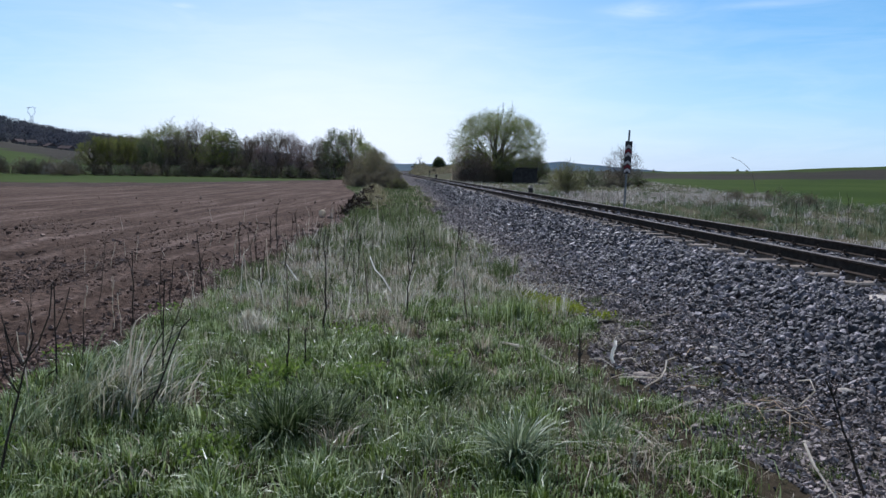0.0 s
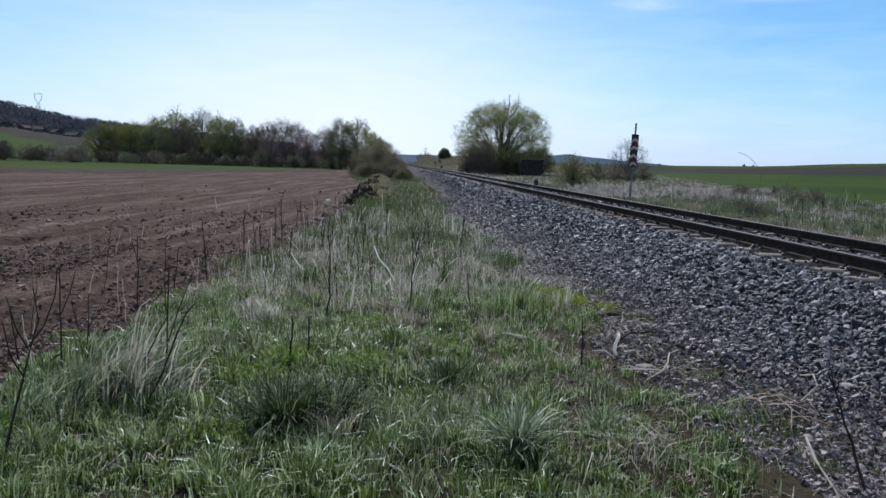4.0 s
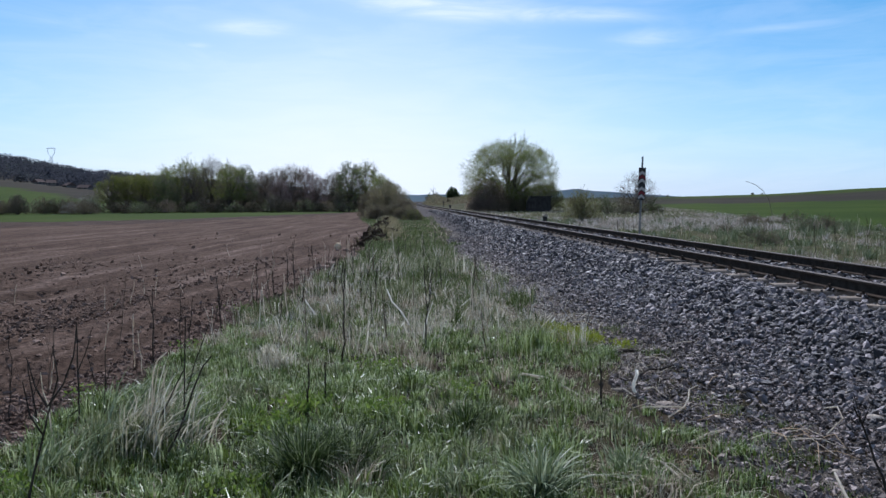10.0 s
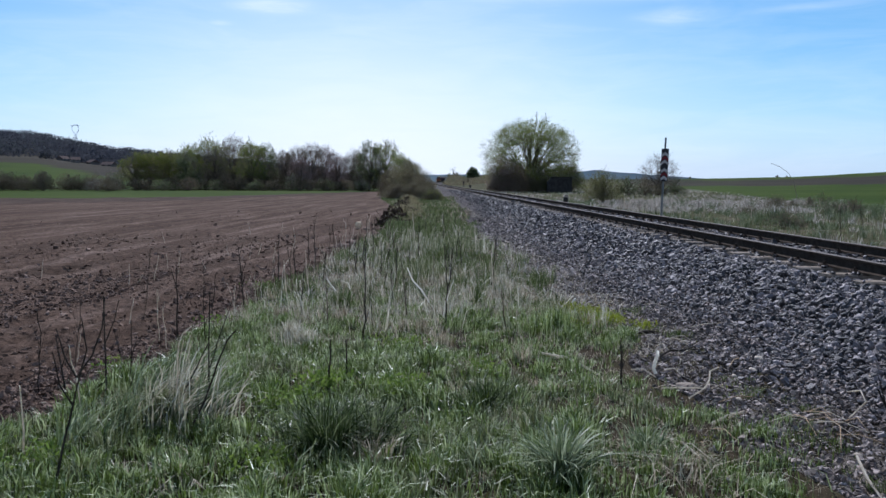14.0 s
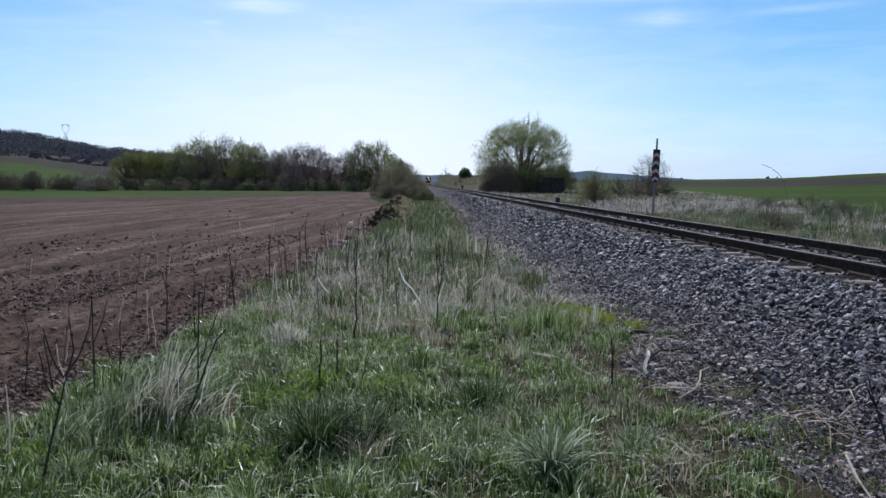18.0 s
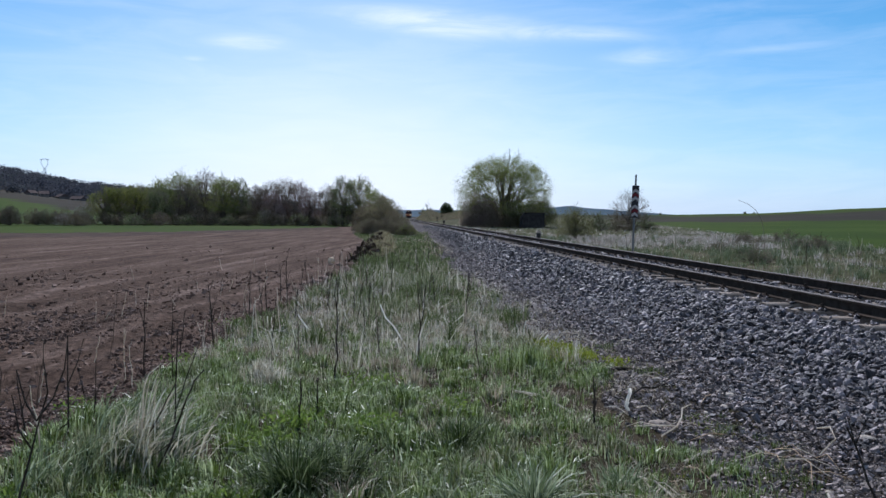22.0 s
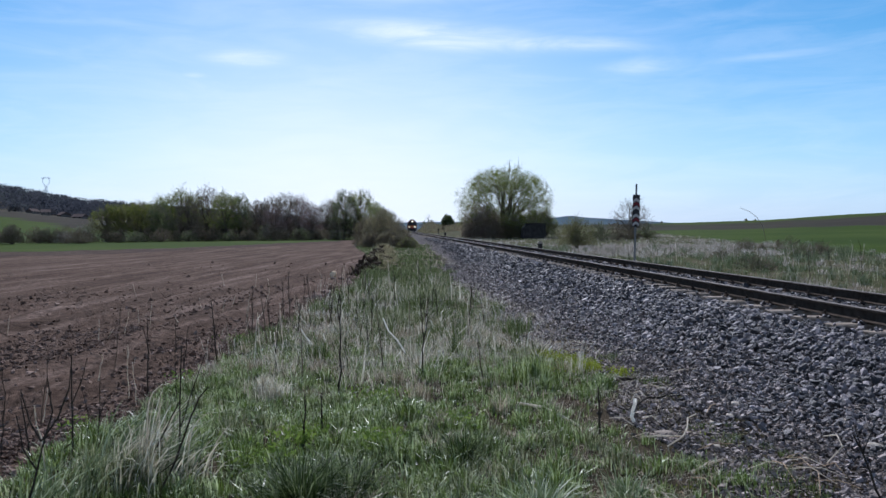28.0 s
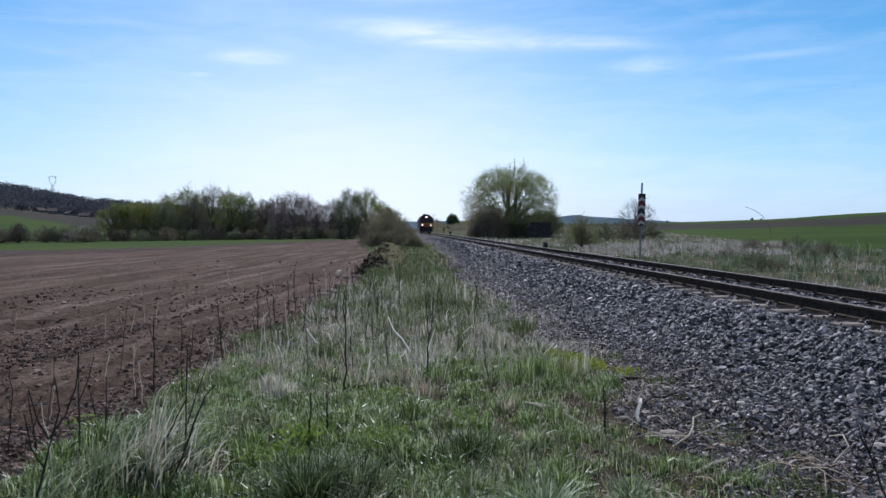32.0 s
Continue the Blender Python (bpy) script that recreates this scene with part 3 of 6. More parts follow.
def build_track():
    ys = np.concatenate([np.arange(-80, 0, 2), np.arange(0, 40, 0.4), np.arange(40, 660, 4.0)])
    co, faces = sweep(BED, ys, close=False)
    near = np.abs(co[:, 1] - 20) < 40
    co[:, 2] += np.where(near, 0.018, 0.02) * (vnoise(co[:, 0] * 2.3, co[:, 1] * 2.3, 11) - 0.5)
    tagged(new("ballast_bed", fast_mesh("ballast_bed", co, faces[:, ::-1], [M_BALLAST, M_DIRT], np.tile([1, 1] + [0] * (len(BED) - 3), len(ys) - 1), smooth=True)), "bank of grey crushed stone under the railway track", "ballast", kind="structure")
    track = thing("railway_track", 6.85, 0, 0, "straight single railway track, rusty rails on concrete sleepers", "railway track", kind="structure")
    long_ys = np.concatenate([np.arange(-80, 150, 10.0), np.arange(150, 660, 6.0)])
    for side in (-1, 1):
        c = side * 0.7525
        foot, head = SLEEPER_TOP + 0.012, RAIL_TOP
        prof = [(-0.07, foot), (0.07, foot), (0.07, foot + 0.012), (0.012, foot + 0.03), (0.010, head - 0.045), (0.036, head - 0.036), (0.036, head - 0.008), (0.026, head), (-0.026, head), (-0.036, head - 0.008), (-0.036, head - 0.036), (-0.010, head - 0.045), (-0.012, foot + 0.03), (-0.07, foot + 0.012)]
        rco, rf = sweep([(c + a, b) for a, b in prof], long_ys)
        rco[:, 0] -= 6.85
        idx = np.tile(np.array([1 if j in (6, 7, 8) else 0 for j in range(14)]), len(long_ys) - 1)
        child("rail", fast_mesh("rail", rco, rf[:, ::-1], [M_RUST, M_STEEL], idx), track, "rusty steel rail with a worn bright head")
    bm = bmesh.new()
    prism(bm, [(-0.14, 0.30), (0.14, 0.30), (0.12, SLEEPER_TOP - 0.02), (0.09, SLEEPER_TOP), (-0.09, SLEEPER_TOP), (-0.12, SLEEPER_TOP - 0.02)], "x", -1.30, 1.30)
    sleeper = bpy.data.meshes.new("sleeper")
    bm.to_mesh(sleeper)
    bm.free()
    sleeper.materials.append(M_CONCRETE)
    bm = bmesh.new()
    box(bm, -0.045, 0.045, -0.07, 0.07, 0.0, 0.035, 0.01)
    rod(bm, (0, 0, 0.03), (0, 0, 0.085), 0.022, 0.018, 6)
    box(bm, -0.03, 0.03, -0.03, 0.03, 0.035, 0.05)
    clamp = bpy.data.meshes.new("rail_clamp")
    bm.to_mesh(clamp)
    bm.free()
    clamp.materials.append(M_RUST)
    rng = random.Random(4)
    for i in range(-8, 170):
        y = 7.5 + 0.74 * i
        s = child("sleeper", sleeper, track, "", pose(0, y, rng.uniform(-0.008, 0.004), 0, 0, rng.uniform(-0.6, 0.6)))
        if -4 <= i < 36:
            for o in (-0.87, -0.64, 0.64, 0.87):
                child("rail_clamp", clamp, s, "", pose(o, 0, SLEEPER_TOP))


build_track()


# ---- stones ----
def pieces(centres, sizes, turns_seed, rough=0.25, low=False, flat=0.7):
    """Angular lumps: jittered icosahedra or octahedra at the centres, each of its own size, turn and squash."""
    rng = np.random.default_rng(turns_seed)
    if low:
        ico = np.array([(a, b, c) for a in (-0.68, 0.68) for b in (-0.68, 0.68) for c in (-0.68, 0.68)])
        tri = np.array([(0, 1, 3), (0, 3, 2), (4, 6, 7), (4, 7, 5), (0, 4, 5), (0, 5, 1), (2, 3, 7), (2, 7, 6), (0, 2, 6), (0, 6, 4), (1, 5, 7), (1, 7, 3)])
    else:
        p = (1 + 5 ** 0.5) / 2
        ico = np.array([(-1, p, 0), (1, p, 0), (-1, -p, 0), (1, -p, 0), (0, -1, p), (0, 1, p), (0, -1, -p), (0, 1, -p), (p, 0, -1), (p, 0, 1), (-p, 0, -1), (-p, 0, 1)]) / 1.9
        tri = np.array([(0, 11, 5), (0, 5, 1), (0, 1, 7), (0, 7, 10), (0, 10, 11), (1, 5, 9), (5, 11, 4), (11, 10, 2), (10, 7, 6), (7, 1, 8), (3, 9, 4), (3, 4, 2), (3, 2, 6), (3, 6, 8), (3, 8, 9), (4, 9, 5), (2, 4, 11), (6, 2, 10), (8, 6, 7), (9, 8, 1)])
    n, k = len(centres), len(ico)
    v = ico[None] * (1 + (0.6 if low else 1.0) * rough * rng.normal(size=(n, k, 1))) + (0.13 if low else 0.12) * rng.normal(size=(n, k, 3))
    v = v * np.stack([rng.uniform(0.8, 1.6, n), rng.uniform(0.6, 1.0, n), rng.uniform(0.45, 0.9, n) * flat / 0.7], -1)[:, None]
    q = rng.normal(size=(n, 4)) * np.array([1.0, 0.35, 0.35, 1.0])
    q /= np.linalg.norm(q, axis=1, keepdims=True)
    w, x, y, z = q.T
    rot = np.stack([1 - 2 * (y * y + z * z), 2 * (x * y - w * z), 2 * (x * z + w * y), 2 * (x * y + w * z), 1 - 2 * (x * x + z * z), 2 * (y * z - w * x), 2 * (x * z - w * y), 2 * (y * z + w * x), 1 - 2 * (x * x + y * y)], -1).reshape(n, 3, 3)
    v = np.einsum("nij,nkj->nki", rot, v) * np.asarray(sizes)[:, None, None] + np.asarray(centres)[:, None]
    return v.reshape(-1, 3), (tri[None] + (np.arange(n) * k)[:, None, None]).reshape(-1, 3)


def foot(y):
    """How far the bare earth reaches from the grass into the gravel."""
    return 0.35 * step(9, 5, y) + 0.38 * step(5.7, 4.5, y)


def build_stones():
    rng = np.random.default_rng(11)
    cos, fs, base = [], [], 0
    for y0, y1, x0, x1, per, size, low in ((-9, -2.5, 1.6, 9.0, 150, 0.04, True), (-2.5, 3.3, 1.6, 9.0, 520, 0.027, True), (3.3, 7.5, 1.6, 4.7, 1000, 0.0240, False), (3.3, 7.5, 4.7, 9.0, 960, 0.0225, False), (7.5, 14, 1.6, 9.0, 700, 0.0260, False), (14, 22, 1.6, 9.0, 560, 0.0265, True), (22, 42, 1.6, 9.0, 280, 0.031, True), (42, 100, 1.6, 9.0, 62, 0.044, True)):
        n = int((y1 - y0) * (x1 - x0) * per)
        y = rng.uniform(y0, y1, n)
        x = rng.uniform(x0, x1, n)
        d = x - 6.85
        keep = rng.uniform(0, 1, n) < step(0.1, 1.5, x - gravel_edge(y) - foot(y)) * 0.93 + 0.05 * step(-0.5, 0.1, x - gravel_edge(y)) + 0.012
        keep &= ~((np.abs(d) < 1.2) & (rng.uniform(0, 1, n) < 0.35))
        x, y = x[keep], y[keep]
        s = size * np.clip(rng.lognormal(0, 0.33, len(x)), 0.4, 2.0) * (0.45 + 0.55 * step(0.2, 1.9, x - gravel_edge(y) - foot(y)))
        z = surface(x, y) + s * rng.uniform(-0.1, 1.0, len(x))
        gap = np.abs(((y - 7.5) / 0.74 + 0.5) % 1 - 0.5) * 0.74 < 0.13
        on = gap & (np.abs(x - 6.85) < 1.32)
        z = np.where(on, SLEEPER_TOP + s * 0.25, z)
        clear = ~(on & (rng.uniform(0, 1, len(x)) < np.where(np.abs(x - 6.85) > 0.92, 0.95, 0.3))) & ~((np.abs(np.abs(x - 6.85) - 0.7525) < 0.12) & (y < 40))
        x, y, z, s = x[clear], y[clear], z[clear], s[clear]
        co, f = pieces(np.stack([x, y, z], 1), s, 200 + int(y0 * 10 + x0), low=low, rough=0.25 if low else 0.16, flat=0.85)
        cos.append(co)
        fs.append(f + base)
        base += len(co)
    n = 53000
    y = np.concatenate([rng.uniform(-4, 3.4, 7000), 3.4 + 30 * rng.uniform(0, 1, n - 7000) ** 1.5])
    x = gravel_edge(y) - 0.1 + 0.45 * foot(y) + 1.9 * rng.uniform(0, 1, n) ** 1.5
    s = 0.0095 * (1 + np.maximum(y, 3) / 20) * np.clip(rng.lognormal(0, 0.42, n), 0.4, 2.4)
    co, f = pieces(np.stack([x, y, surface(x, y) + s * 0.3 + 0.016 * step(0.2, 0.8, x - gravel_edge(y) - foot(y))], 1), s, 99, low=True, rough=0.4, flat=0.5)
    tagged(new("foot_gravel", fast_mesh("foot_gravel", co, f, M_GRIT)), "fine brownish gravel along the foot of the ballast bank", "gravel", kind="stuff")
    tagged(new("ballast_stones", fast_mesh("ballast_stones", np.concatenate(cos), np.concatenate(fs), M_STONE)), "loose angular grey ballast stones on the track bank", "gravel", kind="stuff")


build_stones()


def build_near_stones():
    """The ballast stones nearest the camera, each an object of its own."""
    rng = np.random.default_rng(12)
    shapes = []
    for k in range(14):
        co, f = pieces(np.zeros((1, 3)), np.ones(1), 900 + k, low=k % 2 == 0, rough=0.22, flat=0.62)
        shapes.append(fast_mesh("ballast_stone", co, f, M_STONEPIECE))
    owner = bpy.data.objects["ballast_bed"]
    made = 0
    while made < 300:
        x, y = rng.uniform(2.7, 4.6), rng.uniform(3.6, 7.2)
        if rng.random() > step(0.15, 0.9, x - float(gravel_edge(y)) - float(foot(y))) + 0.06:
            continue
        size = 0.0265 * float(np.clip(rng.lognormal(0, 0.28), 0.6, 1.6))
        m = pose(x, y, float(surface(x, y)) + size * rng.uniform(0.25, 0.75), rng.uniform(-25, 25), rng.uniform(-25, 25), rng.uniform(0, 360))
        child("ballast_stone", shapes[made % 14], owner, "", m @ Matrix.Scale(size, 4))
        made += 1



def lone_stone(name, x, y, size, mat, label, category="stone", squash=(1, 1, 0.6), seed=1, lift=0.3):
    bm = bmesh.new()
    bmesh.ops.create_icosphere(bm, subdivisions=2, radius=size)
    rng = random.Random(seed)
    for v in bm.verts:
        v.co *= 1 + 0.22 * noise.noise(v.co / size * 1.3 + Vector((seed * 3.1, 0, 0))) + rng.uniform(-0.05, 0.05)
        v.co = Vector((v.co.x * squash[0], v.co.y * squash[1], v.co.z * squash[2]))
    me = bpy.data.meshes.new(name)
    bm.to_mesh(me)
    bm.free()
    me.materials.append(mat)
    ob = new(name, me)
    ob.matrix_basis = pose(x, y, float(surface(x, y)) + lift * size * squash[2], 0, 0, seed * 47)
    return tagged(ob, label, category)


# ---- soil clods ----
def build_clods():
    rng = np.random.default_rng(21)
    cos, fs, base = [], [], 0
    for y0, y1, x0, n, size, low in ((3.3, 8, -8, 24000, 0.0125, False), (8, 14, -10, 13000, 0.016, False), (14, 24, -13, 3600, 0.021, True), (24, 42, -18, 500, 0.03, True)):
        y = rng.uniform(y0, y1, n)
        x = field_edge(y) + 0.05 - (rng.uniform(0, 1, n) ** 1.35) * (-x0 - 2.5)
        keep = rng.uniform(0, 1, n) < 0.12 + 0.88 * step(0.52, 0.30, furrow(x, y) - 0.32 * np.exp((x - field_edge(y)) / 0.7))
        x, y = x[keep], y[keep]
        s = size * np.clip(rng.lognormal(0, 0.5, len(x)), 0.3, 2.6)
        co, f = pieces(np.stack([x, y, land(x, y) + s * 0.12], 1), s, int(y0) + 5, low=low, rough=0.3)
        cos.append(co)
        fs.append(f + base)
        base += len(co)
    tagged(new("soil_clods", fast_mesh("soil_clods", np.concatenate(cos), np.concatenate(fs), M_CLOD)), "crumbled brown clods on the ploughed field", "soil", kind="stuff")
    # the turned-up heap at the end of the field
    n = 640
    y = rng.uniform(28.5, 50, n)
    x = np.interp(y, [28, 62], [-0.5, -0.3]) + rng.normal(-0.3, 0.26, n)
    s = 0.105 * np.clip(rng.lognormal(0, 0.4, n), 0.4, 1.7)
    co, f = pieces(np.stack([x, y, land(x, y) + rng.uniform(-0.02, 0.18, n)], 1), s, 77, rough=0.35)
    tagged(new("earth_heap", fast_mesh("earth_heap", co, f, M_TURF)), "ridge of large dark clods turned up along the field edge", "earth heap", kind="stuff")


build_clods()


# ---- grass ----
def blades(x, y, z, h, w, rng, lean=0.45, droop=0.0, way=None):
    n = len(x)
    a, f = rng.uniform(0, 2 * np.pi, n), rng.uniform(0, 2 * np.pi, n)
    if way is not None:
        a = way
    k = np.abs(rng.normal(0, lean, n)) + droop
    px, py = np.cos(a), np.sin(a)
    sx, sy = np.cos(f) * w / 2, np.sin(f) * w / 2
    mid = np.stack([x + px * k * h * 0.28, y + py * k * h * 0.28, z + h * 0.58], 1)
    tip = np.stack([x + px * k * h, y + py * k * h, z + h * (1 - 0.35 * np.minimum(k, 1.6))], 1)
    low = np.stack([x, y, z - 0.01], 1)
    side = np.stack([sx, sy, 0 * sx], 1)
    co = np.stack([low - side, low + side, mid - 0.8 * side, mid + 0.8 * side, tip], 1).reshape(-1, 3)
    b = (np.arange(n) * 5)[:, None]
    faces = np.concatenate([b + [0, 1, 3], b + [0, 3, 2], b + [2, 3, 4]], 1).reshape(-1, 3)
    return co, faces


def sward(name, zones, density, height, width, mat, label, category, seed, lean=0.45):
    """zones: (x0, x1, y0, y1, count, height factor, width factor); density(x, y) from 0 to 1."""
    rng = np.random.default_rng(seed)
    cos, fs, base = [], [], 0
    for x0, x1, y0, y1, n, hf, wf in zones:
        x, y = rng.uniform(x0, x1, n), rng.uniform(y0, y1, n)
        keep = rng.uniform(0, 1, n) < density(x, y)
        x, y = x[keep], y[keep]
        h = height * hf * rng.lognormal(0, 0.35, len(x)) * (0.45 + 0.5 * vnoise(x * 1.6, y * 1.6, seed) + 0.75 * vnoise(x * 4.6, y * 4.6, 81) ** 2)
        w = width * wf * rng.uniform(0.6, 1.3, len(x))
        co, f = blades(x, y, surface(x, y), h, w, rng, lean)
        cos.append(co)
        fs.append(f + base)
        base += len(co)
    return tagged(new(name, fast_mesh(name, np.concatenate(cos), np.concatenate(fs), mat)), label, category, kind="stuff")


def tufty(x, y):
    return 0.08 + 0.92 * step(0.36, 0.55, 0.6 * vnoise(x * 4.6, y * 4.6, 81) + 0.4 * vnoise(x * 11, y * 11, 82))


def verge(x, y):
    return step(-0.05, 0.25, x - field_edge(y)) * step(0.15, -0.75, x - gravel_edge(y))


def dryness(x, y):
    """0 on lush patches, 1 where last year's grass lies dead."""
    return step(0.42, 0.68, 0.6 * vnoise(x * 0.75 + 3, y * 0.55, 31) + 0.4 * vnoise(x * 2.4, y * 2.0, 32) + 0.14 * step(8.6, 11.5, y) * (1 - 0.8 * step(18, 24, y)) - 0.13 * step(9.3, 7.6, y) + 0.14 * step(0.6, 1.8, x) * step(12, 9, y) + 0.30 * step(-1.1, -0.2, x - gravel_edge(y)) * step(8.5, 12, y))


def clumps(name, count, x0, x1, y0, y1, chance, height, width, mat, label, seed, per=70, root=0.045):
    """Tussocks: blades that fan out from many small roots."""
    rng = np.random.default_rng(seed)
    cx, cy = rng.uniform(x0, x1, count), rng.uniform(y0, y1, count)
    keep = rng.uniform(0, 1, count) < chance(cx, cy)
    cx, cy = cx[keep], cy[keep]
    size = rng.lognormal(-0.05, 0.45, len(cx)).clip(0.35, 2.2)
    n = np.maximum(12, (per * size * rng.uniform(0.5, 1.4, len(cx)))).astype(int)
    i = np.repeat(np.arange(len(cx)), n)
    a, r = rng.uniform(0, 2 * np.pi, len(i)), np.abs(rng.normal(0, root, len(i))) * size[i]
    x, y = cx[i] + r * np.cos(a), cy[i] + r * np.sin(a)
    h = height * size[i] * rng.uniform(0.45, 1.2, len(i))
    co, f = blades(x, y, surface(x, y), h, width * rng.uniform(0.6, 1.3, len(i)), rng, 0.42, 0.16, a + rng.normal(0, 0.6, len(i)))
    return tagged(new(name, fast_mesh(name, co, f, mat)), label, "grass", kind="stuff")


VERGE_ZONES = [(-3.2, 3.2, 1.2, 6.5, 150000, 0.9, 0.72), (-3.2, 2.6, -12, 1.2, 40000, 1.0, 1.6), (-3.2, 3.4, 6.5, 12, 100000, 1.0, 1.0), (-3.0, 3.8, 12, 26, 45000, 1.0, 1.5), (-3.0, 4.2, 26, 75, 36000, 1.3, 4.5)]
FAR_ZONES = VERGE_ZONES[3:]
sward("green_grass", [(x0, x1, y0, y1, n * 4 // 10, h * 0.65, w) for x0, x1, y0, y1, n, h, w in VERGE_ZONES[:3]], lambda x, y: verge(x, y) * tufty(x, y) * (1 - 0.6 * dryness(x, y)), 0.10, 0.0085, M_GRASS, "fresh green spring grass on the verge", "grass", 41, lean=0.8)
sward("far_green_grass", FAR_ZONES, lambda x, y: verge(x, y) * tufty(x, y) * (1 - 0.6 * dryness(x, y)), 0.10, 0.0085, M_GRASSFAR, "deep green spring grass farther along the verge", "grass", 47, lean=0.7)
clumps("green_tussocks", 5600, -2.9, 2.4, 2.2, 9.8, lambda x, y: verge(x, y) * (1 - 0.6 * dryness(x, y)) * (0.25 + 0.75 * step(0.32, 0.5, vnoise(x * 3.1, y * 3.1, 39))), 0.088, 0.0084, M_GRASS, "fresh green grass tussocks on the verge", 91, 44, 0.042)
clumps("green_tussocks", 4200, -2.9, 2.2, -5.5, 2.2, lambda x, y: verge(x, y) * (0.35 + 0.65 * step(0.32, 0.5, vnoise(x * 3.1, y * 3.1, 39))), 0.095, 0.0115, M_GRASS, "fresh green grass tussocks on the verge", 90, 30, 0.055)
clumps("blue_tussocks", 800, -2.9, 2.2, 2.2, 9.8, lambda x, y: verge(x, y) * step(0.45, 0.62, vnoise(x * 0.9, y * 0.9, 33)), 0.105, 0.007, M_GRASSBLUE, "grey-green coarse grass tussocks on the verge", 92, 46, 0.04)
clumps("pale_tussocks", 420, -2.9, 2.2, 2.2, 14, lambda x, y: verge(x, y) * (0.05 + 0.55 * dryness(x, y)), 0.12, 0.006, M_STRAW, "bleached dead tussocks on the verge", 93, 50)
clumps("brown_tussocks", 380, -2.7, 2.6, 8.8, 22, lambda x, y: verge(x, y) * step(0.55, 0.68, vnoise(x * 1.1 + 7, y * 0.7, 35)), 0.10, 0.006, M_BROWNGRASS, "matted brown dead tussocks on the verge", 97, 45, 0.09)
clumps("mound_tussocks", 330, -1.6, 0.6, 28.5, 60, lambda x, y: step(0.75, 0.3, np.abs(x - np.interp(y, [28, 62], [-0.35, -0.2]))), 0.24, 0.020, M_MOUND, "shaggy olive and straw tussocks on the mound at the field edge", 98, 36, 0.14)
clumps("far_tussocks", 2300, -2.6, 3.0, 9.3, 30, lambda x, y: verge(x, y) * (0.25 + 0.75 * step(0.4, 0.55, vnoise(x * 0.8, y * 0.5, 40))), 0.17, 0.010, M_GRASSFAR, "fresh green tussocks farther along the verge", 94, 26)
sward("grey_litter", [(-1.9, 2.6, 9.0, 13, 9000, 1.0, 0.9), (-1.6, 2.6, 13, 20, 6000, 1.3, 1.3)], lambda x, y: verge(x, y) * step(0.42, 0.6, 0.6 * vnoise(x * 1.1 + 2, y * 0.6, 43) + 0.4 * vnoise(x * 3.2, y * 2.0, 44)), 0.09, 0.0075, M_LITTER, "grey fallen stems and matted litter on the verge", "plant litter", 50, lean=2.2)
clumps("stem_tussocks", 400, -2.4, 2.6, 7.5, 26, lambda x, y: verge(x, y) * (0.1 + 0.9 * dryness(x, y)), 0.24, 0.006, M_BLEACH, "thin bleached stems standing and leaning in the verge grass", 89, 12, 0.07)
sward("fallen_stems", [(-1.8, 2.7, 8.8, 13, 700, 1.0, 1.0), (-1.6, 2.8, 13, 22, 500, 1.2, 1.4)], lambda x, y: verge(x, y) * (0.10 + 0.90 * dryness(x, y)), 0.26, 0.010, M_BLEACH, "pale dead stems leaning and lying across the verge grass", "plant", 52, lean=1.9)
sward("edge_stems", [(1.0, 3.2, 9.0, 15, 800, 1.0, 1.0)], lambda x, y: step(-0.9, -0.3, x - gravel_edge(y)) * step(0.5, 0.0, x - gravel_edge(y)), 0.15, 0.011, M_LITTER, "grey dead stems fallen over the edge of the gravel", "plant", 53, lean=2.2)
sward("dry_grass", [(a, b, c, d, n * 2 // (3 if c > 6 else 6), h * (1.0 if c > 6 else 0.75), w) for a, b, c, d, n, h, w in VERGE_ZONES], lambda x, y: verge(x, y) * (0.025 + 0.45 * dryness(x, y) * (0.2 + 0.8 * step(7, 10, y) * (1 - 0.6 * step(17, 23, y)))), 0.10, 0.0055, M_STRAW, "bleached dead grass among the green on the verge", "grass", 42, lean=1.2)
clumps("edge_tufts", 420, 1.2, 3.1, 3.4, 9.5, lambda x, y: step(-0.6, 0.0, x - gravel_edge(y)) * step(1.1, 0.3, x - gravel_edge(y)) * step(0.45, 0.62, vnoise(x * 2.2, y * 1.6, 36)), 0.05, 0.0065, M_GRASSFAR, "small green tufts scattered on the gravel edge", 99, 26, 0.05)
sward("edge_moss", [(1.2, 3.0, 4.6, 8.0, 5000, 0.22, 1.2)], lambda x, y: step(-0.3, 0.1, x - gravel_edge(y)) * step(0.9, 0.4, x - gravel_edge(y)) * step(0.55, 0.68, vnoise(x * 3, y * 2.2, 37)), 0.08, 0.008, M_MOSS, "thin olive moss on the gravelly earth", "moss", 48)
sward("moss_patch", [(1.55, 2.75, 7.9, 9.9, 16000, 0.8, 1.4)], lambda x, y: step(1, 0.4, np.hypot((x - 2.15) / 0.5, (y - 8.95) / 0.8)) * step(0.35, 0.6, vnoise(x * 4, y * 3, 7)), 0.08, 0.008, M_MOSS, "bright yellow-green moss at the edge of the gravel", "moss", 43)


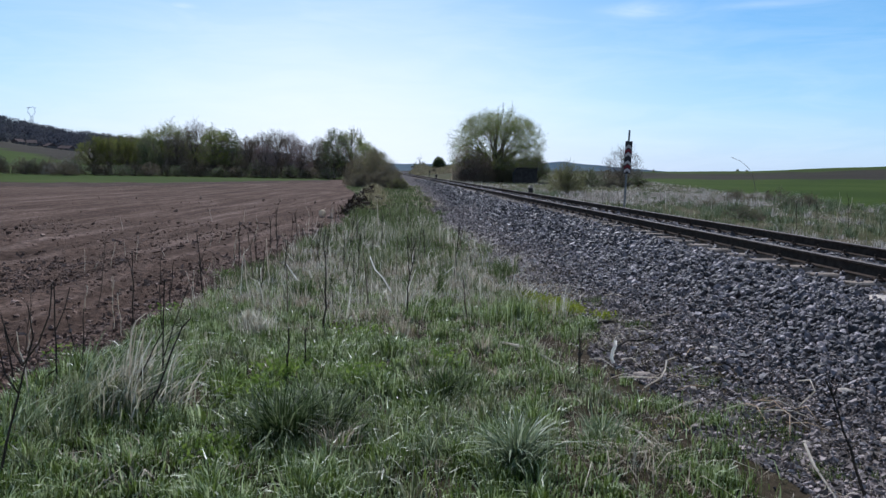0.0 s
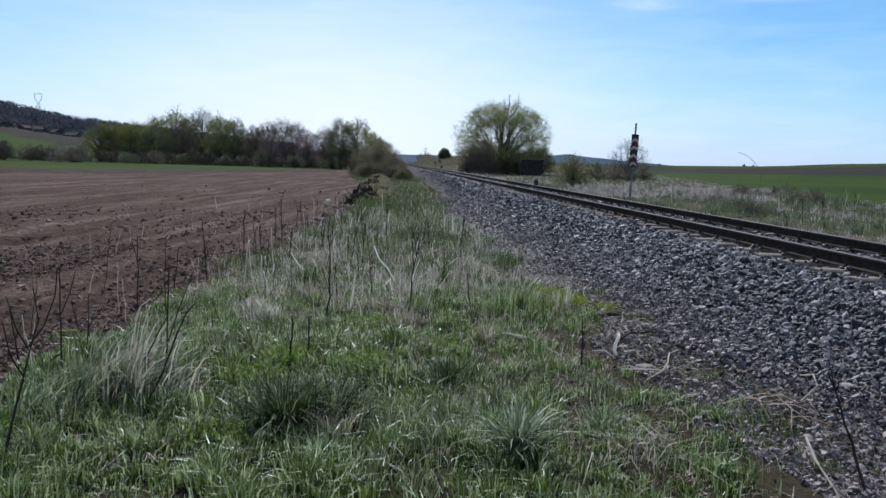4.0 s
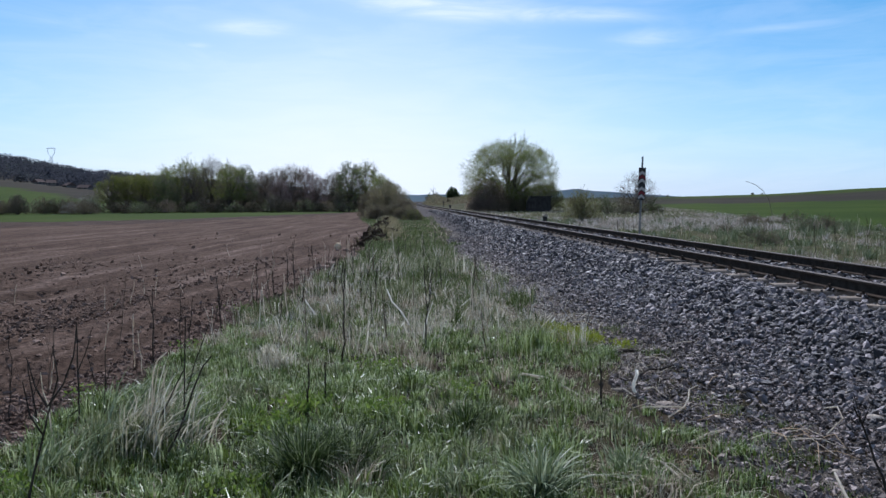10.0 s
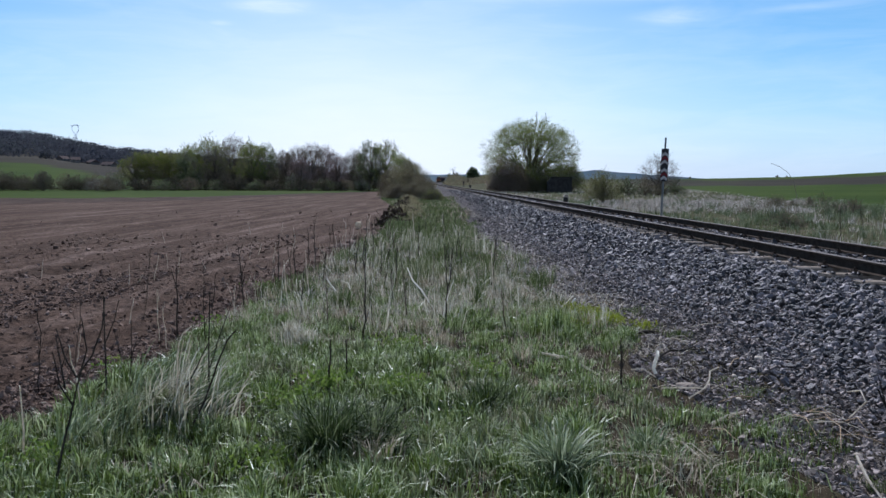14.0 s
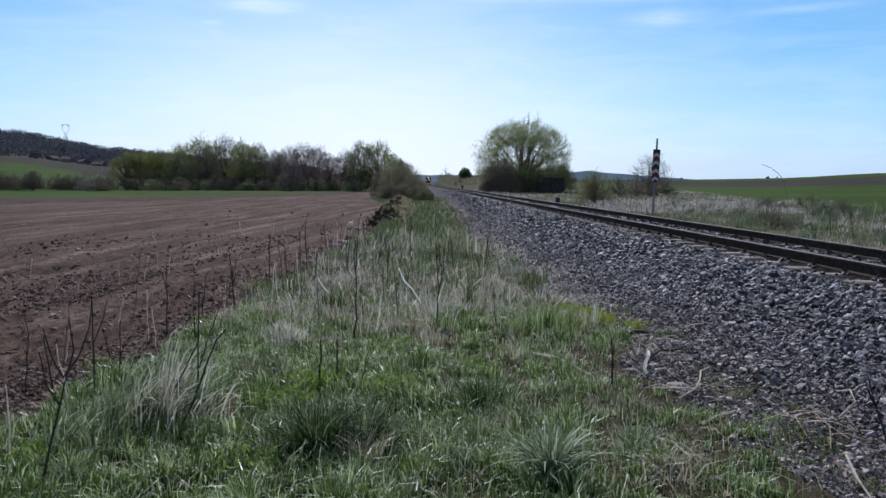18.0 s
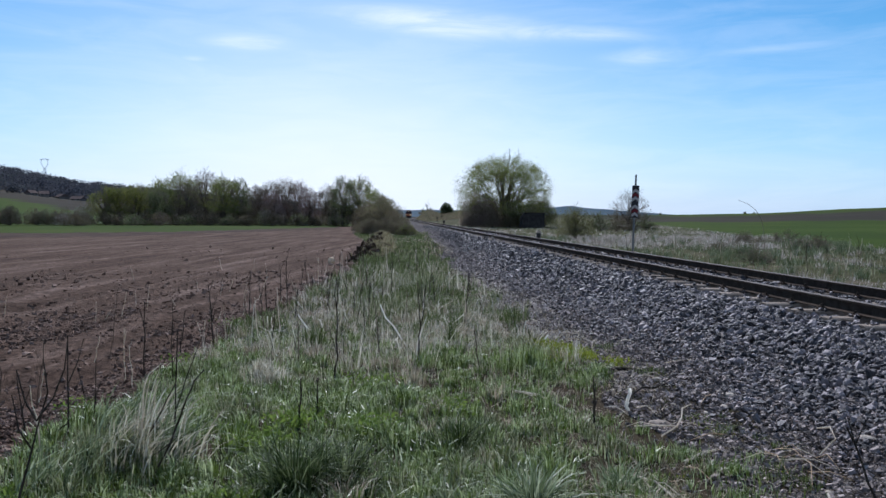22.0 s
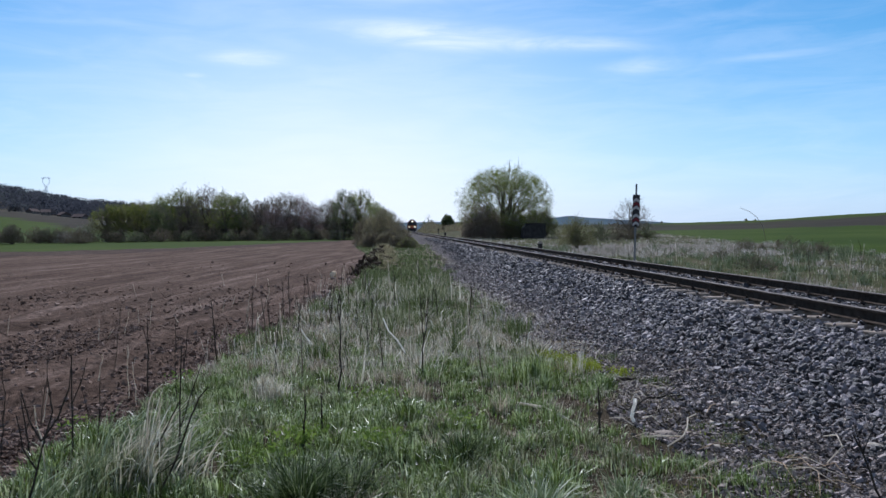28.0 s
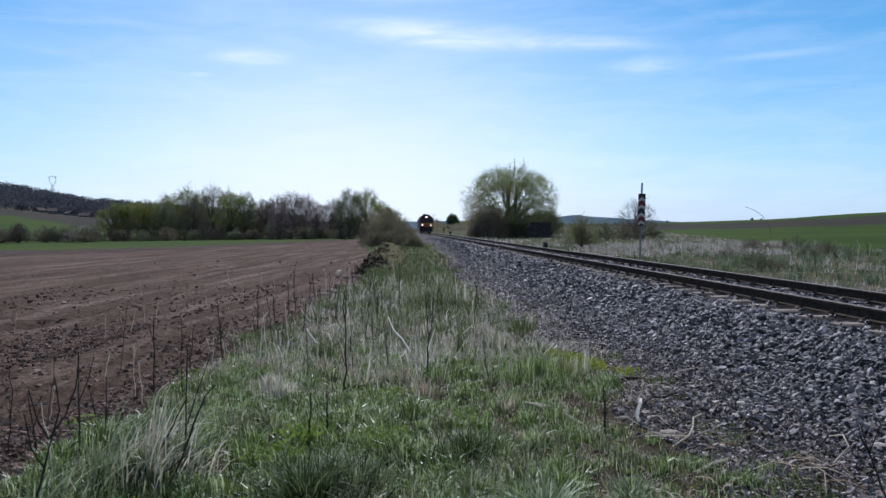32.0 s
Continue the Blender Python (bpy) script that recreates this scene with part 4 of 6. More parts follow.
sward("dry_litter", [(0.9, 3.6, 3.0, 11, 8000, 1.0, 0.8), (0.9, 3.2, 9, 22, 9000, 1.4, 1.3), (-2.6, 2.8, 3.0, 14, 9000, 1.0, 1.0)], lambda x, y: step(-1.3, -0.2, x - gravel_edge(y)) * step(0.9, 0.1, x - gravel_edge(y)) * vnoise(x * 2, y * 2, 71) + 0.03 * verge(x, y), 0.06, 0.007, M_STRAW, "scattered dead stems and straw at the gravel edge", "plant litter", 46, lean=3.5)


def right_side(x, y):
    meadow = np.interp(y, [-60, 20, 57, 139, 300], [18, 24, 33, 50, 80])
    return step(9.3, 10.4, x) * step(2, -2, x - meadow)


def strawy(x, y):
    """1 on the bleached patches of the meadow, 0 between them."""
    pale = 0.30 * np.exp(-(((x - 16) / 5) ** 2) - ((y - 44) / 9) ** 2) - 0.04 * np.exp(-(((x - 15) / 5) ** 2) - ((y - 24) / 4) ** 2) + 0.2 * np.exp(-(((x - 22) / 6) ** 2) - ((y - 62) / 9) ** 2)
    green = 0.26 * np.exp(-(((x - 18.5) / 4) ** 2) - ((y - 33) / 4) ** 2) + 0.15 * np.exp(-(((x - 11) / 1.2) ** 2))
    return step(0.46, 0.60, pale - green + 0.50 * vnoise(x * 0.33, y * 0.16, 61) + 0.30 * vnoise(x * 0.9, y * 0.5, 62) + 0.15 * vnoise(x * 2.1, y * 1.5, 63))


sward("meadow_dry_grass", [(9.2, 30, 6, 28, 14000, 0.8, 1.0), (9.2, 40, 28, 70, 20000, 0.9, 2.0), (9.2, 55, 70, 130, 18000, 1.3, 4.0)], lambda x, y: right_side(x, y) * (0.04 + 0.96 * strawy(x, y)), 0.15, 0.013, M_STRAWFAR, "tangled dead grass on the meadow beyond the track", "grass", 44, lean=1.5)
clumps("meadow_tussocks", 1500, 9.6, 36, 8, 62, lambda x, y: right_side(x, y) * (0.04 + 0.96 * strawy(x, y)), 0.29, 0.018, M_STRAWFAR, "collapsed straw-coloured tussocks on the meadow", 95, 34, 0.14)
clumps("meadow_brown_tussocks", 1300, 9.6, 36, 8, 62, lambda x, y: right_side(x, y) * (1 - 0.9 * strawy(x, y)), 0.28, 0.016, M_WEEDDARK, "olive-brown weeds between the straw", 96, 34, 0.14)
sward("meadow_green_grass", [(9.2, 30, 6, 28, 7000, 1.0, 1.0), (9.2, 40, 28, 70, 7000, 1.0, 2.0), (9.2, 55, 70, 130, 5000, 1.2, 4.0)], lambda x, y: right_side(x, y) * (1 - 0.95 * strawy(x, y)) + 0.5 * step(1.2, 0.0, np.abs(x - 10.3)), 0.16, 0.013, M_GRASSBLUE, "new green grass between dead stems beyond the track", "grass", 45)


sward("bank_grass", [(9.2, 60, 240, 440, 12000, 1.0, 1.0)], lambda x, y: step(3.2, 6.0, x - track_x(y)) * step(38, 28, x - track_x(y)), 0.7, 0.20, M_LEAFDRY, "rough olive grass on the far railway bank", "grass", 49, lean=0.8)


# ---- trees and shrubs ----
def tubes(segs, sides=4):
    """segs: rows of x0, y0, z0, x1, y1, z1, r0, r1."""
    s = np.asarray(segs, float)
    a, b, r0, r1 = s[:, :3], s[:, 3:6], s[:, 6], s[:, 7]
    t = b - a
    t /= np.linalg.norm(t, axis=1, keepdims=True) + 1e-9
    up = np.where(np.abs(t[:, 2:]) > 0.9, [[1.0, 0, 0]], [[0, 0, 1.0]])
    u = np.cross(t, up)
    u /= np.linalg.norm(u, axis=1, keepdims=True) + 1e-9
    v = np.cross(t, u)
    ang = np.arange(sides) * 2 * np.pi / sides
    ring = u[:, None] * np.cos(ang)[None, :, None] + v[:, None] * np.sin(ang)[None, :, None]
    co = np.concatenate([a[:, None] + ring * r0[:, None, None], b[:, None] + ring * r1[:, None, None]], 1)
    j = np.arange(sides)
    f = np.stack([j, (j + 1) % sides, (j + 1) % sides + sides, j + sides], 1)
    return co.reshape(-1, 3), (f[None] + (np.arange(len(s)) * 2 * sides)[:, None, None]).reshape(-1, 4)


def ribbons(segs, seed):
    """Fine far twigs as narrow two-sided strips, each turned its own way round its axis."""
    s = np.asarray(segs, float)
    a, b, r0, r1 = s[:, :3], s[:, 3:6], s[:, 6:7], s[:, 7:8]
    u = np.cross(b - a, np.random.default_rng(seed).normal(size=a.shape))
    u /= np.linalg.norm(u, axis=1, keepdims=True) + 1e-9
    co = np.stack([a - u * r0, a + u * r0, b + u * r1, b - u * r1], 1).reshape(-1, 3)
    return co, np.arange(len(s) * 4).reshape(-1, 4)


def leaf_mesh(name, spots, size, rng, mat):
    n = len(spots)
    a = rng.normal(size=(n, 3))
    a /= np.linalg.norm(a, axis=1, keepdims=True)
    b = np.cross(a, rng.normal(size=(n, 3)))
    b /= np.linalg.norm(b, axis=1, keepdims=True)
    s = size * rng.uniform(0.6, 1.4, (n, 1))
    co = np.stack([spots - a * s, spots + b * s * 0.45, spots + a * s, spots - b * s * 0.45], 1).reshape(-1, 3)
    return fast_mesh(name, co, np.arange(n * 4).reshape(-1, 4), mat)


def tree(name, x, y, height, width, label, category, leaf=None, leaves=1500, leaf_size=0.08, branches=26, shoots=12, seed=1, twig=M_TWIG, trunk=0.2, twig_r=0.012, group="", low=0.25, stem=0.12, blunt=1.0, upright=0.4, shoot=0.10, fill=0.45, spray=0, clumpy=0.0, spire=0.0):
    """A tree or shrub whose limbs fan out from a short stem to an uneven dome. low: height at which the crown begins; stem: height of the
    first fork; clumpy: how far the leaves gather in bunches; spire: a bare leader above the crown; blunt under 1 makes the dome taller at its edge; upright: how far the shoots turn up; shoot: their length in heights."""
    rng = np.random.default_rng(seed)
    limbs, twigs = [], []
    half, mid = width / 2, height * (low + (1 - low) * 0.30) if low else 0.06 * height
    for i in range(branches):
        ang = rng.uniform(0, 2 * np.pi)
        up = rng.uniform(-0.55 if low else 0.02, 1.0) if i else 1.0
        ring = math.sqrt(max(0.0, 1 - abs(up) ** (2 / blunt))) * (1 - fill * rng.random())
        uneven = 0.93 - 0.22 * rng.random() ** 1.5
        ring *= 0.93
        tip = np.array([half * ring * np.cos(ang), half * ring * np.sin(ang), mid + (height - mid if up > 0 else mid - height * low * 0.4) * up * uneven])
        fork = np.array([0.03 * width * rng.normal(), 0.03 * width * rng.normal(), height * stem * rng.uniform(0.5, 1.5)])
        bow = fork * 0.5 + tip * 0.5 + np.array([-0.16 * tip[0], -0.16 * tip[1], 0.10 * height])
        n = 6
        pts = [fork * (1 - t) ** 2 + 2 * bow * t * (1 - t) + tip * t * t + rng.normal(0, 0.013 * height, 3) * (t > 0) for t in np.linspace(0, 1, n + 1)]
        r0 = trunk * rng.uniform(0.3, 0.55)
        for j in range(n):
            limbs.append((*pts[j], *pts[j + 1], r0 * (1 - 0.85 * j / n), r0 * (1 - 0.85 * (j + 1) / n)))
        for _ in range(shoots):
            j = int(rng.integers(2, n + 1))
            p = pts[j] + rng.normal(0, 0.01 * height, 3)
            w = (pts[j] - pts[j - 1]) / (np.linalg.norm(pts[j] - pts[j - 1]) + 1e-9) + rng.normal(0, 0.75, 3) + [0, 0, upright]
            w /= np.linalg.norm(w)
            ln = height * shoot * rng.uniform(0.5, 1.3)
            q = p + w * ln * 0.55
            e = q + (w + rng.normal(0, 0.3, 3)) * ln * 0.5
            twigs += [(*p, *q, twig_r * 1.3, twig_r), (*q, *e, twig_r, twig_r * 0.6)]
            f = q + (w + rng.normal(0, 0.7, 3)) * ln * 0.45
            twigs.append((*q, *f, twig_r, twig_r * 0.6))
    for _ in range(spray):
        w = rng.normal(0, 1, 3)
        w /= np.linalg.norm(w)
        w[2] = abs(w[2]) if not low or w[2] < -0.6 else w[2]
        gap = vnoise(np.arctan2(w[1], w[0]) * 2.1 + 5, w[2] * 3.2, seed % 13)
        r = (1 - 0.42 * rng.random() ** 1.3) * (0.80 + 0.26 * float(gap))
        flatten = (1 - abs(w[2]) ** (2 / blunt)) ** 0.5 / max(1e-3, (1 - w[2] ** 2) ** 0.5)
        p = np.array([half * w[0] * r * flatten, half * w[1] * r * flatten, mid + (height - mid if w[2] > 0 else mid - height * low * 0.4) * w[2] * r])
        if float(gap) < 0.30 and rng.random() < 0.6:
            continue
        t = w * 0.7 + rng.normal(0, 0.5, 3) + [0, 0, upright]
        t /= np.linalg.norm(t)
        ln = height * shoot * rng.uniform(0.4, 0.9)
        q = p + t * ln * 0.5
        e = q + (t + rng.normal(0, 0.3, 3)) * ln * 0.4
        twigs += [(*p, *q, twig_r * 0.9, twig_r * 0.8), (*q, *e, twig_r * 0.8, twig_r * 0.5)]
    if spire:
        a, b, c = np.array([0.02 * width, 0, 0.72 * height]), np.array([0.05 * width, 0, 0.94 * height]), np.array([0.045 * width, 0, height + spire])
        limbs += [(*a, *b, trunk * 0.2, trunk * 0.12), (*b, *c, trunk * 0.12, trunk * 0.05)]
        for k in range(7):
            p = b + (c - b) * rng.uniform(0.1, 0.9)
            twigs.append((*p, *(p + [rng.normal(0, 0.5), rng.normal(0, 0.5), rng.uniform(0.2, 0.6)]), twig_r * 1.4, twig_r))
    ob = thing(name, x, y, float(surface(x, y)), label, category, group)
    bole = [(0, 0, -0.15, 0, 0, height * stem * 0.6, trunk, trunk * 0.8)]
    child("trunk", fast_mesh("trunk", *tubes(bole + limbs, 4), M_BARK), ob, "trunk and bare limbs")
    s = np.array(twigs)
    ob_t = child("branchwork", fast_mesh("branchwork", *(ribbons(s, seed) if y > 50 else tubes(s, 3)), twig), ob)
    tagged(ob_t, kind="stuff")
    if leaf is not None:
        grip = 1 - clumpy * step(0.62, 0.42, vnoise(s[:, 0] * 0.75 + s[:, 2] * 0.5 + seed, s[:, 1] * 0.75 + s[:, 2] * 0.9, seed % 17))
        pick = rng.choice(len(s), leaves, p=grip / grip.sum())
        t = rng.uniform(0, 1, (leaves, 1))
        spots = s[pick, :3] * (1 - t) + s[pick, 3:6] * t + rng.normal(0, 0.012 * height, (leaves, 3))
        spots = spots[spots[:, 2] > 0.05]
        tagged(child("crown", leaf_mesh("crown", spots, leaf_size, rng, leaf), ob), kind="stuff")
    return ob


# the broad willow beside the track
tree("willow_tree", 18.3, 115, 11.5, 15.4, "broad round willow with thin spring leaves beside the track", "tree", M_LEAF, 95000, 0.058, branches=64, shoots=22, seed=5, trunk=0.34, twig_r=0.012, low=0.05, stem=0.08, blunt=0.78, upright=0.05, shoot=0.10, fill=0.32, spray=11000, clumpy=0.65, spire=0.9)
for i, (dx, dy, h, w, lf, tw) in enumerate(((-5.6, -1.5, 5.4, 4.4, M_THICKET, M_TWIGRED), (-4.3, -3.5, 4.9, 4.0, M_THICKET, M_TWIGRED), (-2.9, -3.0, 4.2, 3.6, M_THICKET, M_TWIGRED), (-0.6, -3.2, 3.9, 3.8, M_BUSH, M_TWIG), (1.2, -3.4, 3.4, 3.6, M_LEAF, M_TWIG), (5.6, -1.0, 4.4, 4.6, M_LEAF, M_TWIG), (-6.3, -3.2, 2.4, 3.2, M_THICKET, M_TWIGRED), (-3.0, -4.6, 2.2, 3.6, M_THICKET, M_TWIG), (-0.4, -4.8, 1.8, 3.4, M_BUSH, M_TWIG), (3.0, -2.0, 3.4, 3.6, M_BUSH, M_TWIG))):
    tree("shrub", 18.8 + dx, 115 + dy, h, w, "dense twiggy shrub under the willow", "shrub", lf, 9000, 0.05, branches=34, shoots=14, seed=60 + i, trunk=0.06, twig=tw, twig_r=0.014, group="shrubs under the willow", low=0.0, stem=0.03, shoot=0.15, spray=1600)

# the copse beyond the field
COPSE = [(-44.4, 120, 5.5, 5.6, 0), (-42.7, 122, 5.8, 5.4, 0), (-39.5, 120, 6.0, 5.4, 0), (-37.4, 125, 7.1, 5.6, 1), (-34.4, 126, 8.6, 6.4, 1), (-30.7, 128, 8.7, 6.2, 2), (-26.5, 122, 7.7, 5.6, 1), (-24.9, 125, 7.1, 5.2, 3), (-21.1, 125, 5.8, 5.0, 2), (-19.7, 128, 7.4, 5.0, 2), (-16.9, 124, 7.5, 5.0, 2), (-15.2, 128, 7.4, 4.8, 4), (-12.6, 122, 5.9, 4.4, 4), (-10.5, 130, 6.6, 5.0, 2), (-7.2, 120, 7.6, 5.2, 3), (-4.6, 122, 7.8, 6.0, 1), (-2.3, 118, 5.6, 5.0, 1), (-0.6, 110, 4.6, 4.0, 3), (-33.0, 131, 7.6, 5.4, 1), (-28.6, 130, 7.8, 5.4, 4), (-36.0, 119, 5.6, 5.0, 3), (-23.0, 131, 6.6, 5.0, 2), (-18.2, 120, 5.4, 4.4, 4), (-8.8, 127, 6.0, 4.8, 2), (-41.0, 126, 5.8, 5.2, 0), (-32.5, 123, 6.6, 5.2, 2)]
LOOKS = [(M_LEAFYELLOW, 5000, M_TWIG, "slender tree in yellow-green spring leaf"), (M_LEAF, 5200, M_TWIG, "tall tree with light green spring leaves"), (None, 0, M_TWIG, "bare grey tree with upright twigs"), (M_LEAFDARK, 4600, M_TWIG, "dark tree with small leaves"), (None, 0, M_TWIGRED, "bare tree with purplish twigs")]
for i, (x, y, top, w, look_kind) in enumerate(COPSE):
    lf, n, tw, words = LOOKS[look_kind]
    tree("copse_tree", x, y, top * 1.04 - float(land(x, y)), w * 0.92, words + " in the copse", "tree", lf, int(n * 1.7), 0.075, branches=20, shoots=14, seed=100 + i, twig=tw, trunk=0.22, twig_r=0.014, group="copse trees", low=0.13, stem=0.2, blunt=0.72, upright=0.8, shoot=0.12, spray=1700 if lf else 3000, clumpy=0.8)
rng_s = random.Random(8)
for i in range(30):
    x = -43.6 + i * 1.46 + rng_s.uniform(-0.9, 0.9)
    y = 108 + rng_s.uniform(-1.5, 2.5) + 0.25 * (x + 46)
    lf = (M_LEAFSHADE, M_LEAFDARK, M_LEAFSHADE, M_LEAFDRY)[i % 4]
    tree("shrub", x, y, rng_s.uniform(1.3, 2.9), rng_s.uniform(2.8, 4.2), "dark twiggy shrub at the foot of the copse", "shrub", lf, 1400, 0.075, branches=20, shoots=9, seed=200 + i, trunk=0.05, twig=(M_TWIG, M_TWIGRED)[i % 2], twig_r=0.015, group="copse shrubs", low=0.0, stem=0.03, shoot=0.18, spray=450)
for i in range(32):
    x = -43.0 + i * 1.38 + rng_s.uniform(-0.8, 0.8)
    y = 129 + rng_s.uniform(-3, 5) + 0.05 * (x + 46)
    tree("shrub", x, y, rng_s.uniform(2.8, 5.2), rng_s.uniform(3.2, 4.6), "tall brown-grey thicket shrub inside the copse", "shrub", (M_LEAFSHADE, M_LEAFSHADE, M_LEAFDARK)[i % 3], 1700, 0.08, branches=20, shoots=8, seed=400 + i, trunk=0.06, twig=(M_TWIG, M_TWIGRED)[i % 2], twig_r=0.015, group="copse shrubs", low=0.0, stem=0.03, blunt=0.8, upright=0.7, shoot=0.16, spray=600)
# the round bush beside the track, at the end of the field
for i, (x, y, h, w, n) in enumerate(((-0.45, 70, 3.45, 5.0, 21000), (0.75, 67, 2.2, 3.0, 7000), (1.6, 62, 1.0, 2.0, 3000), (-2.1, 72, 3.0, 2.8, 7000), (-1.5, 67, 1.5, 2.8, 5000), (-0.1, 66, 1.5, 2.6, 5000), (0.9, 65, 1.3, 2.4, 4000))):
    tree("shrub", x, y, h, w, "dense olive-brown bush beside the railway bank", "shrub", M_BUSH if i != 2 else M_LEAF, int(n * 1.35), 0.03, branches=60, shoots=20, seed=300 + i, trunk=0.03, twig_r=0.007, group="bushes by the bank", low=0.0, stem=0.01, shoot=0.15, spray=4200)
# hedge along the foot of the hill
for i in range(46):
    x = -84 + i * 0.95 + rng_s.uniform(-0.4, 0.4)
    blossom = i in (27, 42, 43)
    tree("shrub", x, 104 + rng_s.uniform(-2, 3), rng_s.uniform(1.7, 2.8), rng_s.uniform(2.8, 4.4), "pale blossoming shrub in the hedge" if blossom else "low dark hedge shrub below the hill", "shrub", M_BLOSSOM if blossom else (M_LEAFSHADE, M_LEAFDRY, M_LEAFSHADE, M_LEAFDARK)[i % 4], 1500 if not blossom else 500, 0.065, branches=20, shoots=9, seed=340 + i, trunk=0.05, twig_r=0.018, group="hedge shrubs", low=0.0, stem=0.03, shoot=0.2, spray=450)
# beyond the track
tree("bare_tree", 30.2, 90, 5.0, 5.4, "small bare spreading tree behind the warning board", "tree", M_LEAFDRY, 260, 0.06, branches=30, shoots=18, seed=21, trunk=0.12, twig_r=0.010, low=0.12, stem=0.12, shoot=0.14, spray=1500)
tree("shrub", 15.0, 58, 2.6, 3.2, "olive-green bushy shrub on the meadow", "shrub", M_BUSHGREEN, 11000, 0.035, branches=34, shoots=22, seed=22, trunk=0.03, twig_r=0.007, low=0.0, stem=0.02, upright=0.6, shoot=0.16, spray=1500)
for i, (x, y, h, w) in enumerate(((24.6, 84, 2.5, 3.8), (27.2, 86, 2.1, 3.6), (33.0, 92, 2.0, 3.2), (29.5, 88, 1.6, 3.4))):
    tree("shrub", x, y, h, w, "low olive shrub on the dry meadow", "shrub", (M_LEAFDARK, M_LEAFDRY)[i % 2], 3000, 0.05, branches=24, shoots=16, seed=25 + i, trunk=0.03, twig_r=0.011, group="meadow shrubs", low=0.0, stem=0.03, shoot=0.2)
rng_b = random.Random(29)
for i in range(14):
    y = rng_b.uniform(24, 60)
    x = y * rng_b.uniform(0.44, 0.62)
    tree("bramble", x, y, rng_b.uniform(0.4, 0.95), rng_b.uniform(1.2, 2.4), "low tangled bramble on the dry meadow", "shrub", (M_LEAFDRY, M_LEAFDARK)[i % 2], 700, 0.03, branches=16, shoots=10, seed=800 + i, trunk=0.012, twig_r=0.006, group="brambles", low=0.0, stem=0.02, shoot=0.25, spray=120)
for i in range(12):
    x = 19 + i * 3.4 + rng_b.uniform(-1, 1)
    tree("shrub", x, 436 + rng_b.uniform(-6, 6), rng_b.uniform(1.4, 2.6), rng_b.uniform(4.5, 7.5), "dark shrub in the far hedge on the bank", "shrub", (M_LEAFDRY, M_LEAFDARK)[i % 2], 420, 0.22, branches=14, shoots=8, seed=830 + i, trunk=0.06, twig_r=0.03, group="far hedge", low=0.0, stem=0.04, shoot=0.2)
tree("bank_tree", 32.1, 400, 6.6, 7.4, "round dark green tree on the far bank", "tree", M_LEAFDARK, 9000, 0.3, branches=40, shoots=14, seed=31, trunk=0.2, twig_r=0.04, low=0.0, stem=0.02, spray=500)
tree("bare_tree", 24.6, 452, 7.0, 5.0, "small bare tree on the far bank", "tree", branches=14, shoots=8, seed=32, trunk=0.08, twig_r=0.014, low=0.3, stem=0.25)
for i, (x, y, h) in enumerate(((41, 395, 3.0), (38, 360, 2.4), (28.0, 470, 2.2), (22, 300, 1.6), (48, 330, 2.6), (150, 300, 0.9), (156, 304, 0.6), (112, 296, 0.7))):
    tree("shrub", x, y, h, h * 1.7, "distant dark shrub on the field edge", "shrub", M_LEAFDRY, 300, 0.22, branches=12, shoots=8, seed=36 + i, trunk=0.06, twig_r=0.03, group="distant shrubs", low=0.0, stem=0.05, shoot=0.2)


def build_woods():
    """The wooded hillside: a blanket of small crowns on stems."""
    rng = np.random.default_rng(51)
    n = 3800
    s = rng.uniform(-0.85, -0.12, n)
    r = rng.uniform(492, 870, n)
    y = r / np.hypot(1, s)
    x = s * y
    h = rng.uniform(6.0, 10.0, n) * np.interp(r, [490, 560], [0.6, 1])
    z = land(x, y)
    i = rng.integers(0, n, 110000)
    k = rng.uniform(0.05, 1.0, len(i))
    spots = np.stack([x[i] + rng.normal(0, 2.0, len(i)), y[i] + rng.normal(0, 2.0, len(i)), z[i] + h[i] * k], 1)
    # blue-grey of distance haze is mixed into the colour of the wood
    woods = material("leafless wood in haze colour", [(0.044, 0.048, 0.060), (0.066, 0.067, 0.078), (0.056, 0.066, 0.062)], 0.02, 0.95, 0, 1.2, island=0.15, world_space=True, through_light=0.45, gloss=0.0, contrast=0.2)
    tagged(new("hillside_wood", leaf_mesh("hillside_wood", spots, 0.85, rng, woods)), "dark leafless wood covering the hillside", "wood", kind="stuff")


build_woods()


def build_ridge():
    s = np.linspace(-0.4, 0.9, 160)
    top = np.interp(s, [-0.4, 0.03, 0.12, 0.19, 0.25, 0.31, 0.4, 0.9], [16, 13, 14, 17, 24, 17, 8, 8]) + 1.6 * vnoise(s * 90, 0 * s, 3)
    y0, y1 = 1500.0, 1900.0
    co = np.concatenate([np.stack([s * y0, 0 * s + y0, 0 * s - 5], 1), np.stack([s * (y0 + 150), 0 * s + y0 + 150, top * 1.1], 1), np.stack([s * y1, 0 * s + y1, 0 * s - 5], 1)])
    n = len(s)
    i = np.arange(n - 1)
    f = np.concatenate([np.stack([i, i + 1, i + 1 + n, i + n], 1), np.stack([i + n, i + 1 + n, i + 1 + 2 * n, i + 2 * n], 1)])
    # no haze volume here: the bluish colour does that work
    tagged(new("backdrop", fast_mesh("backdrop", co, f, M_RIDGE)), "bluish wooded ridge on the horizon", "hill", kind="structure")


build_ridge()


